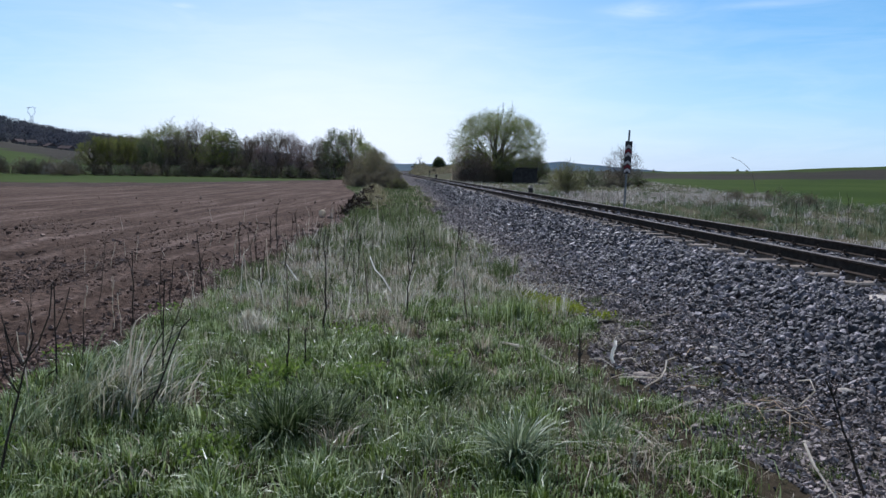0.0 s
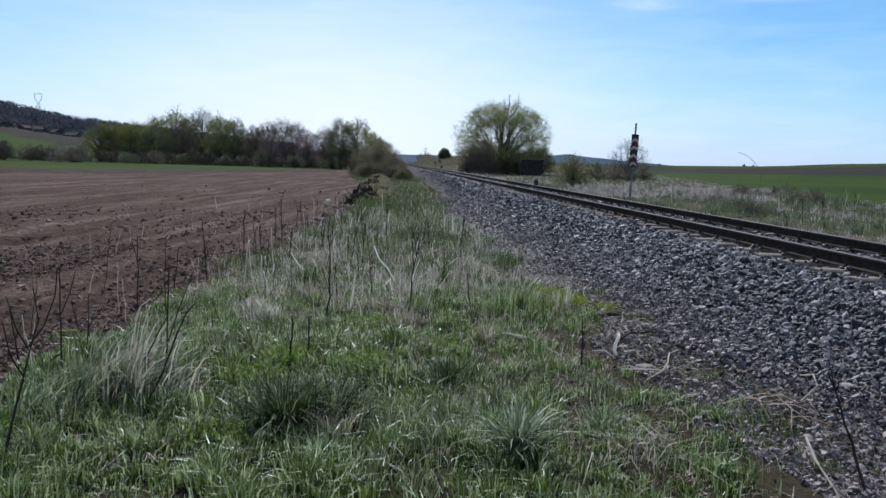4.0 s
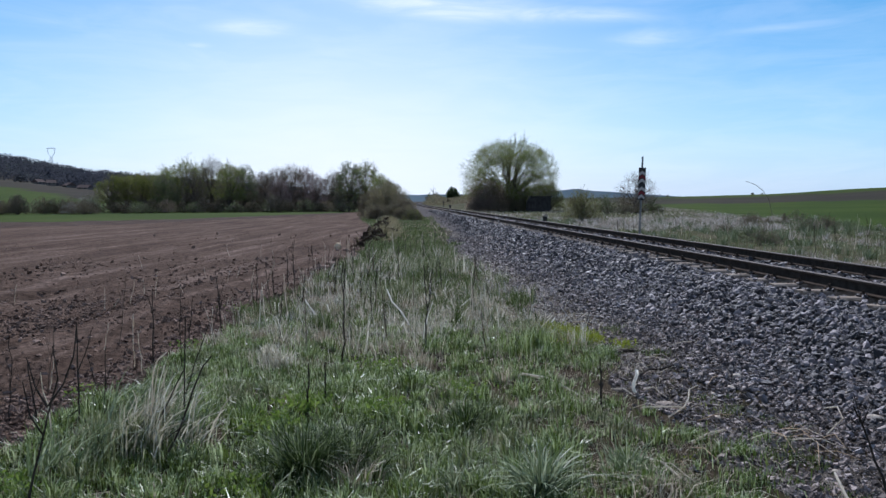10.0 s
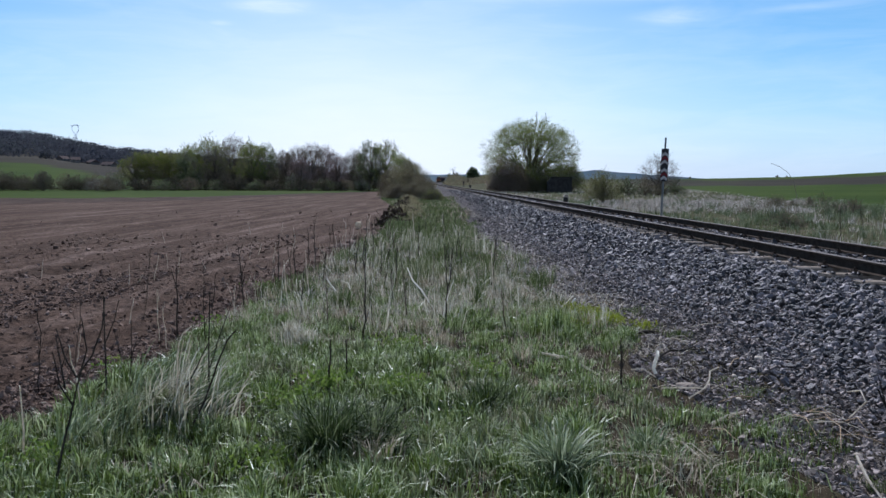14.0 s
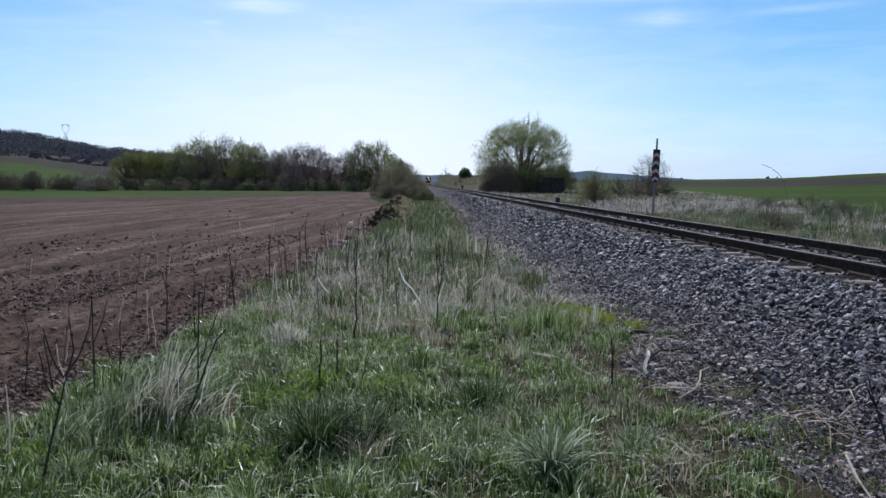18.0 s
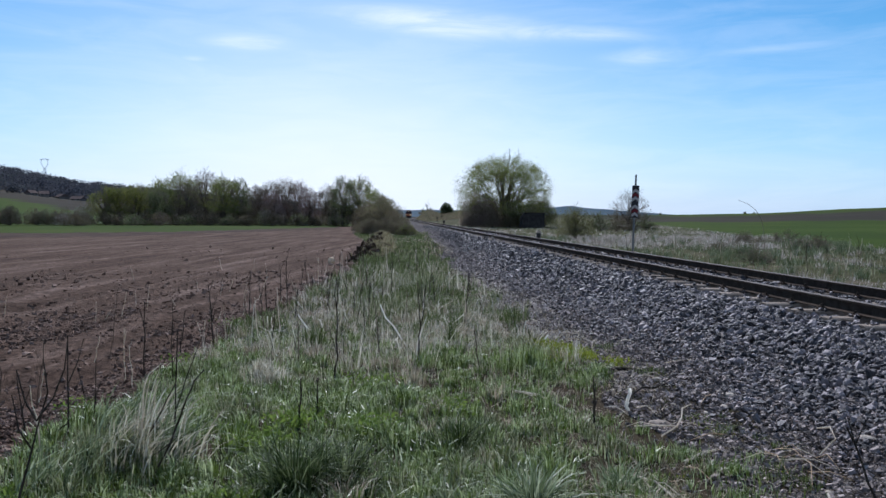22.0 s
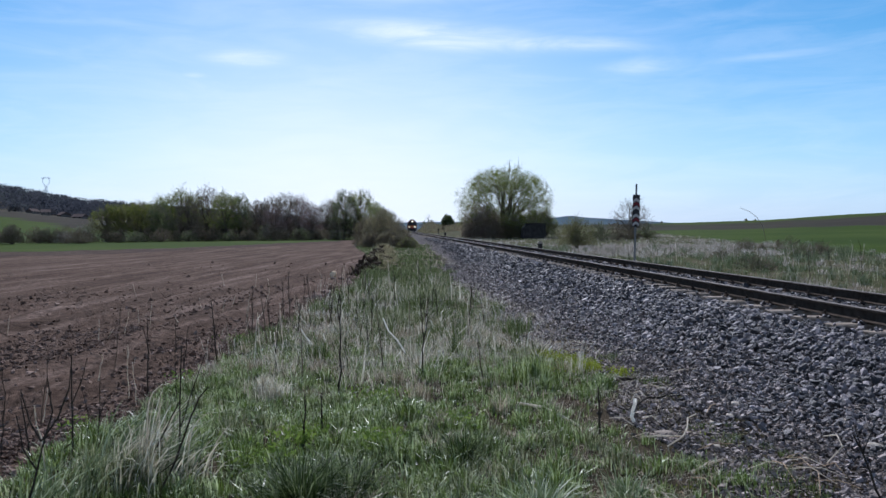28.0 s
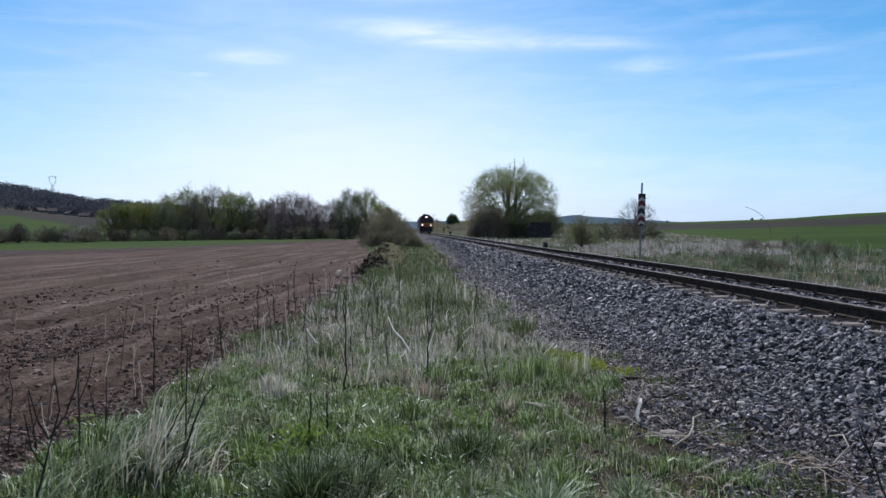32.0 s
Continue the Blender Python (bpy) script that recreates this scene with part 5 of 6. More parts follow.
# ---- warning board ----
def build_board():
    ob = thing("warning_board", 12.24, 36, float(surface(12.24, 36)) - 0.02, "tall warning board with red and white chevrons on a steel post", "railway sign", turn=-8)
    ob.matrix_basis = ob.matrix_basis @ pose(0, 0, 0, 0, 1.5, 0)
    bm = bmesh.new()
    rod(bm, (0, 0.03, -0.15), (0, 0.03, 3.90), 0.05, 0.045, 12)
    part("post", bm, M_POST, ob, "grey steel post")
    bm = bmesh.new()
    box(bm, -0.175, 0.175, -0.045, -0.02, 1.76, 3.36, 0.008)
    part("board", bm, M_BLACK, ob, "black board plate")
    for z in (1.78, 2.56):
        for mat, dz, nm in ((M_WHITE, 0.0, "white"), (M_RED, 0.19, "red"), (M_WHITE, 0.38, "white")):
            bm = bmesh.new()
            prism(bm, [(-0.155, z + dz), (0, z + dz + 0.12), (0.155, z + dz), (0.155, z + dz + 0.14), (0, z + dz + 0.26), (-0.155, z + dz + 0.14)], "y", -0.053, -0.046)
            part("chevron", bm, mat, ob, nm + " chevron stripe")
    for z in (1.9, 2.5, 3.1):
        bm = bmesh.new()
        box(bm, -0.08, 0.08, -0.02, 0.08, z, z + 0.05, 0.005)
        part("bracket", bm, M_POST, ob)


build_board()


# ---- hut, posts and far buildings ----
def build_small_structures():
    hut = thing("trackside_hut", 21.4, 108, float(surface(21.4, 108)), "small black tarred hut beside the willow", "hut")
    bm = bmesh.new()
    prism(bm, [(-1.7, 0), (1.65, 0), (1.65, 2.15), (-1.2, 2.15), (-1.7, 1.5)], "y", -1.0, 1.0)
    part("wall", bm, M_HUT, hut)
    bm = bmesh.new()
    prism(bm, [(-1.35, 2.15), (1.8, 2.18), (1.8, 2.27), (-1.3, 2.25)], "y", -1.15, 1.15)
    part("roof", bm, M_HUT, hut, "flat tarred felt roof")
    for i in range(8):
        bm = bmesh.new()
        box(bm, -1.5 + i * 0.4, -1.16 + i * 0.4, -1.03, -1.0, 0.05, 1.45 if i == 0 else 2.12)
        part("plank", bm, M_HUT, hut)
    stone = thing("marker_post", 10.16, 49, float(surface(10.16, 49)), "squat dark marker post with a pale cap", "marker post")
    bm = bmesh.new()
    box(bm, -0.14, 0.14, -0.1, 0.1, -0.05, 0.62, 0.02)
    part("post", bm, M_HUT, stone)
    bm = bmesh.new()
    prism(bm, [(-0.16, 0.62), (0.16, 0.62), (0.16, 0.72), (0.08, 0.8), (-0.08, 0.8), (-0.16, 0.72)], "y", -0.12, 0.12)
    part("cap", bm, M_PALE, stone, "pale concrete cap")
    for x, y, h in ((10.2, 133, 0.9), (13.2, 195, 1.5)):
        p = thing("track_post", x, y, float(surface(x, y)), "short dark post beside the track", "post", "track posts")
        bm = bmesh.new()
        rod(bm, (0, 0, -0.1), (0, 0, h), 0.10, 0.09, 8)
        part("post", bm, M_TAR, p)
        bm = bmesh.new()
        box(bm, -0.2, 0.2, -0.04, 0.04, h * 0.6, h, 0.01)
        part("plate", bm, M_TAR, p)
    for x, y, w, hh, t in ((-193.0, 432, 4.6, 1.7, 28), (-186.0, 439, 4.2, 1.3, -35), (-176.0, 436, 6.5, 1.1, -8), (-164.0, 444, 5.0, 1.0, 20), (-205.0, 443, 4.4, 1.2, 60)):
        h = thing("farm_building", x, y, float(land(x, y)), "low pale farm building under the wooded hill", "house", "farm buildings", turn=t)
        bm = bmesh.new()
        box(bm, -w / 2, w / 2, -3, 3, -1.0, hh)
        wall = part("wall", bm, M_PLASTER, h)
        bm = bmesh.new()
        prism(bm, [(-3.4, hh), (3.4, hh), (0, hh + 1.7)], "x", -w / 2 - 0.3, w / 2 + 0.3)
        part("roof", bm, M_ROOF, h, "weathered grey-brown roof")
        for k in range(max(2, int(w // 3))):
            bm = bmesh.new()
            wx = -w / 2 + (k + 0.5) * w / max(2, int(w // 3))
            box(bm, wx - 0.4, wx + 0.4, -3.06, -2.95, hh - 0.75, hh - 0.1)
            part("window", bm, M_GLASS, h)
    py = thing("pylon", -668, 1500, 60, "tall lattice power pylon on the wooded hill", "pylon")
    for a in (-1, 1):
        for b in (-1, 1):
            bm = bmesh.new()
            rod(bm, (a * 4.5, b * 4.5, -20), (a * 1.6, b * 1.6, 30), 0.32, 0.26, 4)
            rod(bm, (a * 1.6, b * 1.6, 30), (a * 6.5, b * 1.0, 37), 0.26, 0.22, 4)
            rod(bm, (a * 6.5, b * 1.0, 37), (a * 6.3, b * 0.8, 43), 0.24, 0.22, 4)
            rod(bm, (a * 6.3, b * 0.8, 43), (a * 3.5, b * 0.6, 47.5), 0.24, 0.2, 4)
            part("leg", bm, M_PYLON, py)
    bm = bmesh.new()
    for k in range(9):
        z0, z1 = -20 + k * 5.5, -14.5 + k * 5.5
        w0, w1 = 4.5 - 2.9 * (z0 + 20) / 50, 4.5 - 2.9 * (z1 + 20) / 50
        for s in (-1, 1):
            rod(bm, (-w0, s * w0, z0), (w1, s * w1, z1), 0.14, 0.14, 4)
            rod(bm, (w0, s * w0, z0), (-w1, s * w1, z1), 0.14, 0.14, 4)
    tagged(part("bracing", bm, M_PYLON, py), kind="stuff")
    bm = bmesh.new()
    rod(bm, (-9, 0, 46), (9, 0, 46), 0.3, 0.3, 4)
    rod(bm, (-3.5, 0, 47.5), (3.5, 0, 47.5), 0.25, 0.25, 4)
    rod(bm, (-9, 0, 46), (-5, 0, 44), 0.2, 0.2, 4)
    rod(bm, (9, 0, 46), (5, 0, 44), 0.2, 0.2, 4)
    part("cross_arm", bm, M_PYLON, py)


build_small_structures()


# ---- weeds, twigs and stones on the verge ----
def wavy(rng, a, b, r0, r1, joints=7, wobble=0.019):
    a, b = np.array(a, float), np.array(b, float)
    pts = [a + (b - a) * i / joints + (rng.normal(0, wobble, 3) * (0 < i) if i else 0) * np.linalg.norm(b - a) * 0.5 for i in range(joints + 1)]
    return [(*pts[i], *pts[i + 1], r0 + (r1 - r0) * i / joints, r0 + (r1 - r0) * (i + 1) / joints) for i in range(joints)]


def hose(segs, sides=5):
    """One closed tube through the joints of a chain of segments."""
    pts = np.array([q[:3] for q in segs] + [segs[-1][3:6]], float)
    rad = np.array([q[6] for q in segs] + [segs[-1][7]], float)
    t = np.gradient(pts, axis=0)
    t /= np.linalg.norm(t, axis=1, keepdims=True) + 1e-9
    u = np.cross(t, [0.31, 0.95, 0.02])
    u /= np.linalg.norm(u, axis=1, keepdims=True) + 1e-9
    v = np.cross(t, u)
    ang = np.arange(sides) * 2 * np.pi / sides
    ring = (u[:, None] * np.cos(ang)[None, :, None] + v[:, None] * np.sin(ang)[None, :, None]) * rad[:, None, None] + pts[:, None]
    n = len(pts)
    i, j = np.meshgrid(np.arange(n - 1), np.arange(sides), indexing="ij")
    k = (j + 1) % sides
    f = np.stack([i * sides + j, i * sides + k, (i + 1) * sides + k, (i + 1) * sides + j], -1).reshape(-1, 4)
    return ring.reshape(-1, 3), f


def weed(x, y, h, lean, seed, mat=M_STALK, branches=3, r=0.010, label="thin dead weed stalk standing in the verge grass"):
    rng = np.random.default_rng(seed)
    ob = thing("dead_weed", x, y, float(surface(x, y)) - 0.02, label, "weed", "dead weeds")
    main = wavy(rng, (0, 0, 0), (lean, rng.uniform(-0.05, 0.05), h), r, r * 0.45)
    child("stalk", fast_mesh("stalk", *hose(main, 5), mat), ob)
    for k in range(branches):
        i = int(rng.integers(2, 7))
        p = np.array(main[i][:3])
        a = rng.uniform(0, 2 * np.pi)
        ln = h * rng.uniform(0.12, 0.3)
        q = p + np.array([np.cos(a) * 0.3, np.sin(a) * 0.3, 1.0]) * ln
        child("side_shoot", fast_mesh("side_shoot", *hose(wavy(rng, p, q, r * 0.35, r * 0.22, 3), 4), mat), ob)
    return ob


WEEDS = [(-0.52, 7.59, 1.12, 0.02), (0.48, 10.13, 0.83, -0.06), (0.36, 8.32, 0.84, 0.06), (-0.68, 5.81, 0.43, 0.02), (-0.57, 6.15, 0.34, 0.01), (-0.28, 11.52, 0.71, 0.03), (-1.96, 14.73, 0.96, -0.02), (-1.89, 17.78, 0.75, -0.06), (1.24, 11.49, 0.8, 0.03), (1.65, 5.66, 0.48, -0.02), (-2.37, 12.96, 0.84, 0.01), (-0.84, 15.81, 0.85, -0.06), (0.12, 14.71, 0.85, -0.02), (0.91, 13.74, 0.64, -0.04), (-2.18, 9.51, 0.88, -0.06), (-2.07, 12.95, 0.6, -0.04)]
for i, (x, y, h, lean) in enumerate(WEEDS):
    weed(x, y, h, lean, 500 + i, branches=3 if x > -1.5 else 6, r=0.0105)


def forked_weed(x, y, branches, seed, r=0.008, mat=M_STALK, label="dark forked dead stalk at the field edge"):
    """branches: chains of (offset to the side, height above the level of the verge); the first one is the main stalk."""
    rng = np.random.default_rng(seed)
    z0 = float(surface(x, y)) - 0.03
    ob = thing("dead_weed", x, y, z0, label, "weed", "dead weeds")
    for k, chain in enumerate(branches):
        pts = [np.array([a, 0.12 * a * (-1) ** k, b - z0]) for a, b in chain]
        if k == 0:
            pts[0][2] = 0.0
        segs = []
        thick = r if k == 0 else 0.62 * r
        for j, (a, b) in enumerate(zip(pts, pts[1:])):
            q0, q1 = thick * (1 - 0.5 * j / (len(pts) - 1)), thick * (1 - 0.5 * (j + 1) / (len(pts) - 1))
            run = wavy(rng, a, b, q0, q1, 3, 0.012)
            run[-1] = (*run[-1][:3], *b, *run[-1][6:])
            segs += run
        child("stalk" if k == 0 else "side_shoot", fast_mesh("stalk", *hose(segs, 5), mat), ob)


forked_weed(-1.94, 3.91, [[(0.0, 0.0), (0.06, 0.26), (0.12, 0.49), (0.16, 0.65)], [(0.16, 0.65), (0.10, 0.76), (0.06, 0.91)], [(0.16, 0.65), (0.20, 0.79), (0.18, 0.96)], [(0.16, 0.65), (0.25, 0.77), (0.31, 0.92), (0.33, 1.08)], [(0.12, 0.49), (0.06, 0.60), (0.03, 0.78)]], 561, 0.0085)
forked_weed(-1.47, 5.22, [[(0.0, 0.0), (0.01, 0.33), (0.03, 0.90)], [(0.01, 0.33), (0.09, 0.58), (0.20, 0.87)]], 562, 0.008)
forked_weed(-1.51, 4.81, [[(0.0, 0.0), (0.13, 0.24), (0.21, 0.47), (0.28, 0.64), (0.34, 0.71)], [(0.13, 0.24), (0.02, 0.16)]], 563, 0.008)
forked_weed(-1.72, 5.16, [[(0.0, 0.0), (0.12, 0.24), (0.27, 0.54)]], 564, 0.008)
forked_weed(-2.36, 5.63, [[(0.0, 0.0), (0.01, 0.33), (0.01, 0.81)], [(0.0, 0.15), (-0.13, 0.06)], [(0.01, 0.45), (0.08, 0.62), (0.12, 0.78)]], 565, 0.008)
forked_weed(-2.30, 5.95, [[(0.0, 0.0), (0.02, 0.25), (0.03, 0.55)], [(0.02, 0.25), (0.07, 0.40)]], 566, 0.006)
forked_weed(-2.69, 5.71, [[(0.0, 0.0), (-0.03, 0.24), (-0.06, 0.48)], [(-0.03, 0.24), (0.04, 0.42)]], 567, 0.007)
forked_weed(-1.66, 5.10, [[(0.0, 0.0), (0.01, 0.22), (0.02, 0.44), (0.03, 0.56), (0.06, 0.63), (0.12, 0.68)], [(0.01, 0.22), (0.05, 0.50), (0.07, 0.59)]], 568, 0.007, M_STALKPALE, "pale arching dead stem at the field edge")
forked_weed(-2.30, 5.10, [[(0.0, 0.0), (-0.03, 0.34), (-0.06, 0.43), (-0.07, 0.56)]], 569, 0.006, M_STALKPALE, "pale curved dead stem at the field edge")
forked_weed(-2.32, 4.35, [[(0.0, 0.0), (0.01, 0.22), (0.0, 0.48)]], 570, 0.007, M_STALKPALE, "pale upright dead stem in the verge grass")
weed(-2.69, 8.4, 0.87, 0.01, 540, M_STALK, 2)
weed(2.66, 3.60, 0.68, -0.28, 541, M_STALK, 2, r=0.009, label="leaning dark dead stalk at the ballast edge")
rng_w = random.Random(17)
for i in range(34):
    y = rng_w.uniform(7, 26)
    weed(float(field_edge(y)) - abs(rng_w.gauss(0, 2.2)) - 0.1, y, rng_w.uniform(0.15, 0.5), rng_w.uniform(-0.12, 0.12), 900 + i, M_STALKPALE, 1, r=0.006, label="short bleached stubble stalk in the ploughed field")
for i in range(11):
    y = rng_w.uniform(4.6, 9.5)
    weed(float(field_edge(y)) + rng_w.uniform(-1.1, 0.5), y, rng_w.uniform(0.4, 0.95), rng_w.uniform(-0.15, 0.2), 660 + i, (M_STALK, M_STALKMID, M_STALKPALE)[i % 3], 6, r=0.0055, label="thin branching dead stalk at the field edge")
for i in range(64):
    y = rng_w.uniform(8, 26)
    x = rng_w.uniform(float(field_edge(y)) - 0.2, float(gravel_edge(y)) - 0.6)
    weed(x, y, rng_w.uniform(0.4, 0.85), rng_w.uniform(-0.08, 0.08), 1000 + i, (M_STALK, M_STALK, M_STALKMID, M_STALK, M_STALKPALE)[i % 5], 3, r=rng_w.uniform(0.006, 0.011))
for i in range(26):
    y = rng_w.uniform(20, 42)
    x = rng_w.uniform(11.5, 24)
    weed(x, y, rng_w.uniform(0.5, 1.3), rng_w.uniform(-0.2, 0.2), 620 + i, M_STALK if i % 3 else M_STALKPALE, 4, r=0.011, label="dead branching stalk on the dry meadow")


def stick(name, pts, r, mat, label, category="twig"):
    ob_x, ob_y = pts[0][0], pts[0][1]
    z0 = float(surface(ob_x, ob_y))
    pts = [(p[0], p[1], p[2] + float(surface(p[0], p[1])) - z0) for p in pts]
    segs = [(*(np.array(a) - (ob_x, ob_y, 0)), *(np.array(b) - (ob_x, ob_y, 0)), r, r * 0.8) for a, b in zip(pts, pts[1:])]
    ob = new(name, fast_mesh(name, *hose(segs, 6), mat, smooth=True))
    ob.matrix_basis = pose(ob_x, ob_y, z0)
    return tagged(ob, label, category)


stick("arching_wand", [(15.87, 30, 0.0), (15.9, 30, 0.7), (15.82, 30, 1.3), (15.7, 30, 1.75), (15.45, 30, 2.1), (15.1, 30, 2.35), (14.7, 30, 2.5)], 0.009, M_TWIG, "tall bare stem arching over the dry meadow", "stem")
stick("pale_stick", [(0.24, 9.6, 0.02), (0.10, 10.0, 0.20), (-0.01, 10.4, 0.27), (-0.09, 10.8, 0.42)], 0.011, M_BONE, "long bleached stick leaning in dead grass")
stick("pale_stick", [(0.88, 11.0, 0.0), (1.02, 11.0, 0.12), (1.16, 11.0, 0.23)], 0.009, M_BONE, "bleached forked stick in dead grass")
stick("pale_stick", [(0.80, 11.05, 0.12), (0.86, 11.02, 0.06), (0.90, 11.0, 0.02)], 0.007, M_BONE, "bleached forked stick in dead grass")
forked_weed(0.35, 8.74, [[(0.0, 0.0), (0.04, 0.29), (0.08, 0.50), (0.09, 0.73)], [(0.02, 0.15), (0.07, 0.35), (0.13, 0.52)]], 571, 0.010, M_BONE, "pair of bleached upright stalks on the verge")
stick("pale_stick", [(-1.1, 10.56, 0.05), (-1.22, 10.9, 0.13), (-1.33, 11.1, 0.25)], 0.009, M_BONE, "curved bleached stick at the field edge")
stick("pale_stick", [(2.06, 9.46, 0.03), (2.08, 9.5, 0.12), (2.14, 9.6, 0.16)], 0.011, M_BONE, "short bleached curl standing in the moss")
stick("white_stick", [(2.12, 6.25, 0.02), (2.105, 6.27, 0.06), (2.12, 6.29, 0.11), (2.15, 6.31, 0.16), (2.15, 6.32, 0.20)], 0.015, M_BONE, "short curved bone-white stick standing in the moss")
stick("grey_branch", [(1.25, 7.0, 0.05), (1.44, 6.78, 0.06), (1.55, 6.45, 0.05), (1.66, 6.18, 0.02)], 0.012, M_STALKPALE, "weathered grey branch lying on the verge")
stick("weathered_log", [(2.1, 7.7, 0.03), (2.3, 7.76, 0.04), (2.55, 7.83, 0.04), (2.8, 7.88, 0.02)], 0.022, M_STALK, "dark weathered branch lying on the gravel edge", "branch")
stick("weathered_log", [(2.3, 6.7, 0.03), (2.45, 6.85, 0.06), (2.62, 6.98, 0.05), (2.78, 7.1, 0.05)], 0.011, M_STALK, "dark weathered branch lying on the gravel edge", "branch")
stick("fallen_branch", [(2.13, 5.5, 0.02), (2.3, 5.62, 0.05), (2.45, 5.9, 0.06), (2.58, 6.2, 0.05), (2.74, 6.4, 0.03)], 0.007, M_STALKPALE, "thin pale forked branch on the gravel edge")
stick("fallen_branch", [(2.0, 5.75, 0.03), (2.15, 5.66, 0.05), (2.3, 5.62, 0.05)], 0.006, M_STALKPALE, "thin pale forked branch on the gravel edge")
stick("fallen_branch", [(2.08, 4.92, 0.02), (2.24, 5.02, 0.04), (2.4, 5.16, 0.02)], 0.012, M_STALKPALE, "thick pale branch lying on the ballast")
stick("fallen_branch", [(1.6, 4.62, 0.03), (1.69, 4.45, 0.05), (1.74, 4.2, 0.02)], 0.008, M_STALKPALE, "pale dry twig lying in short grass")
stick("fallen_branch", [(2.43, 3.48, 0.03), (2.56, 3.93, 0.06), (2.72, 4.29, 0.05)], 0.010, M_STALKPALE, "thick pale branch lying on the ballast")
stick("fallen_branch", [(3.1, 5.0, 0.03), (3.28, 5.1, 0.10), (3.36, 5.3, 0.12), (3.38, 5.5, 0.05)], 0.006, M_STALKPALE, "pale arched twig on the ballast")
rng_t = random.Random(33)
for i in range(9):
    x, y, a, ln = 2.95 + rng_t.gauss(0, 0.10), 4.85 + rng_t.gauss(0, 0.20), rng_t.gauss(-1.2, 0.5), rng_t.uniform(0.2, 0.45)
    dx, dy = math.cos(a) * ln, math.sin(a) * ln
    stick("fallen_twig", [(x - dx / 2, y - dy / 2, 0.03), (x, y, 0.06 + rng_t.uniform(0, 0.03)), (x + dx / 2, y + dy / 2, 0.03)], 0.003, M_TWIGORANGE if i % 3 else M_STALKPALE, "orange-brown dead twig on the ballast edge")
for i in range(58):
    y = rng_t.uniform(3.9, 11.5)
    x, a, ln = float(gravel_edge(y)) + rng_t.gauss(0.25, 0.35), rng_t.uniform(0, 6.28), rng_t.uniform(0.12, 0.4)
    dx, dy = math.cos(a) * ln, math.sin(a) * ln
    stick("fallen_twig", [(x - dx / 2, y - dy / 2, 0.02), (x, y, 0.04 + rng_t.uniform(0, 0.03)), (x + dx / 2, y + dy / 2, 0.02)], rng_t.uniform(0.002, 0.0042), (M_STALK, M_STALKPALE, M_STALKPALE, M_TWIGORANGE)[i % 4], "small dead twig lying at the gravel edge")
lone_stone("flat_stone", 2.27, 5.9, 0.085, M_CONCRETE, "flat grey stone at the gravel edge", squash=(1.2, 0.8, 0.45), seed=3)
lone_stone("pale_stone", 3.22, 6.68, 0.075, M_PALE, "pale stone lying on the ballast", squash=(1.3, 0.8, 0.5), seed=4)
lone_stone("pale_slab", 5.42, 7.35, 0.19, M_PALE, "flat whitish slab beside the rail", squash=(1.2, 0.9, 0.22), seed=5)
lone_stone("white_stone", -2.05, 27.4, 0.17, M_BEIGE, "pale blunt stone at the edge of the field", squash=(1.25, 0.8, 0.95), seed=6)
rng_e = random.Random(58)
for i in range(26):
    y = rng_e.uniform(19.5, 28.5)
    lone_stone("soil_lump", float(field_edge(y)) - abs(rng_e.gauss(0.1, 0.4)), y, rng_e.uniform(0.05, 0.12), M_CLOD, "large brown lump of turned soil at the field edge", "clod", (1.3, 0.9, 0.75), 40 + i)
for i, (x, y, s) in enumerate(((5.11, 8.3, 0.045), (5.21, 9.3, 0.04), (4.07, 6.65, 0.04), (4.17, 9.4, 0.04), (3.32, 8.7, 0.04), (3.0, 6.3, 0.045), (3.6, 5.2, 0.05), (2.8, 7.4, 0.045), (4.5, 5.8, 0.04), (3.3, 4.3, 0.05))):
    lone_stone("pale_stone", x, y, s, M_PALE, "small whitish stone among grey ballast", squash=(1.3, 0.9, 0.6), seed=20 + i)


rng_p = random.Random(71)
for i in range(22):
    y = rng_p.uniform(4.3, 10.5)
    x = float(gravel_edge(y)) + rng_p.uniform(0.35, 1.9)
    lone_stone("pale_stone", x, y, rng_p.uniform(0.018, 0.036), M_PALE, "small whitish stone among grey ballast", squash=(1.35, 0.9, 0.6), seed=60 + i)


def tuft(x, y, n, h, spread, mat, label, seed, width=0.007, lean=0.5, aside=None):
    rng = np.random.default_rng(seed)
    a, r = rng.uniform(0, 2 * np.pi, n), np.abs(rng.normal(0, spread, n))
    bx, by = r * np.cos(a), r * np.sin(a)
    co, f = blades(bx, by, surface(x + bx, y + by) - float(surface(x, y)), h * rng.uniform(0.5, 1.2, n), np.full(n, width), rng, lean, 0.0 if aside is None else 0.16, None if aside is None else aside + rng.normal(0, 0.6, n))
    ob = new("grass_tuft", fast_mesh("grass_tuft", co, f, mat))
    ob.matrix_basis = pose(x, y, float(surface(x, y)))
    return tagged(ob, label, "grass tuft", "grass tufts", "stuff")


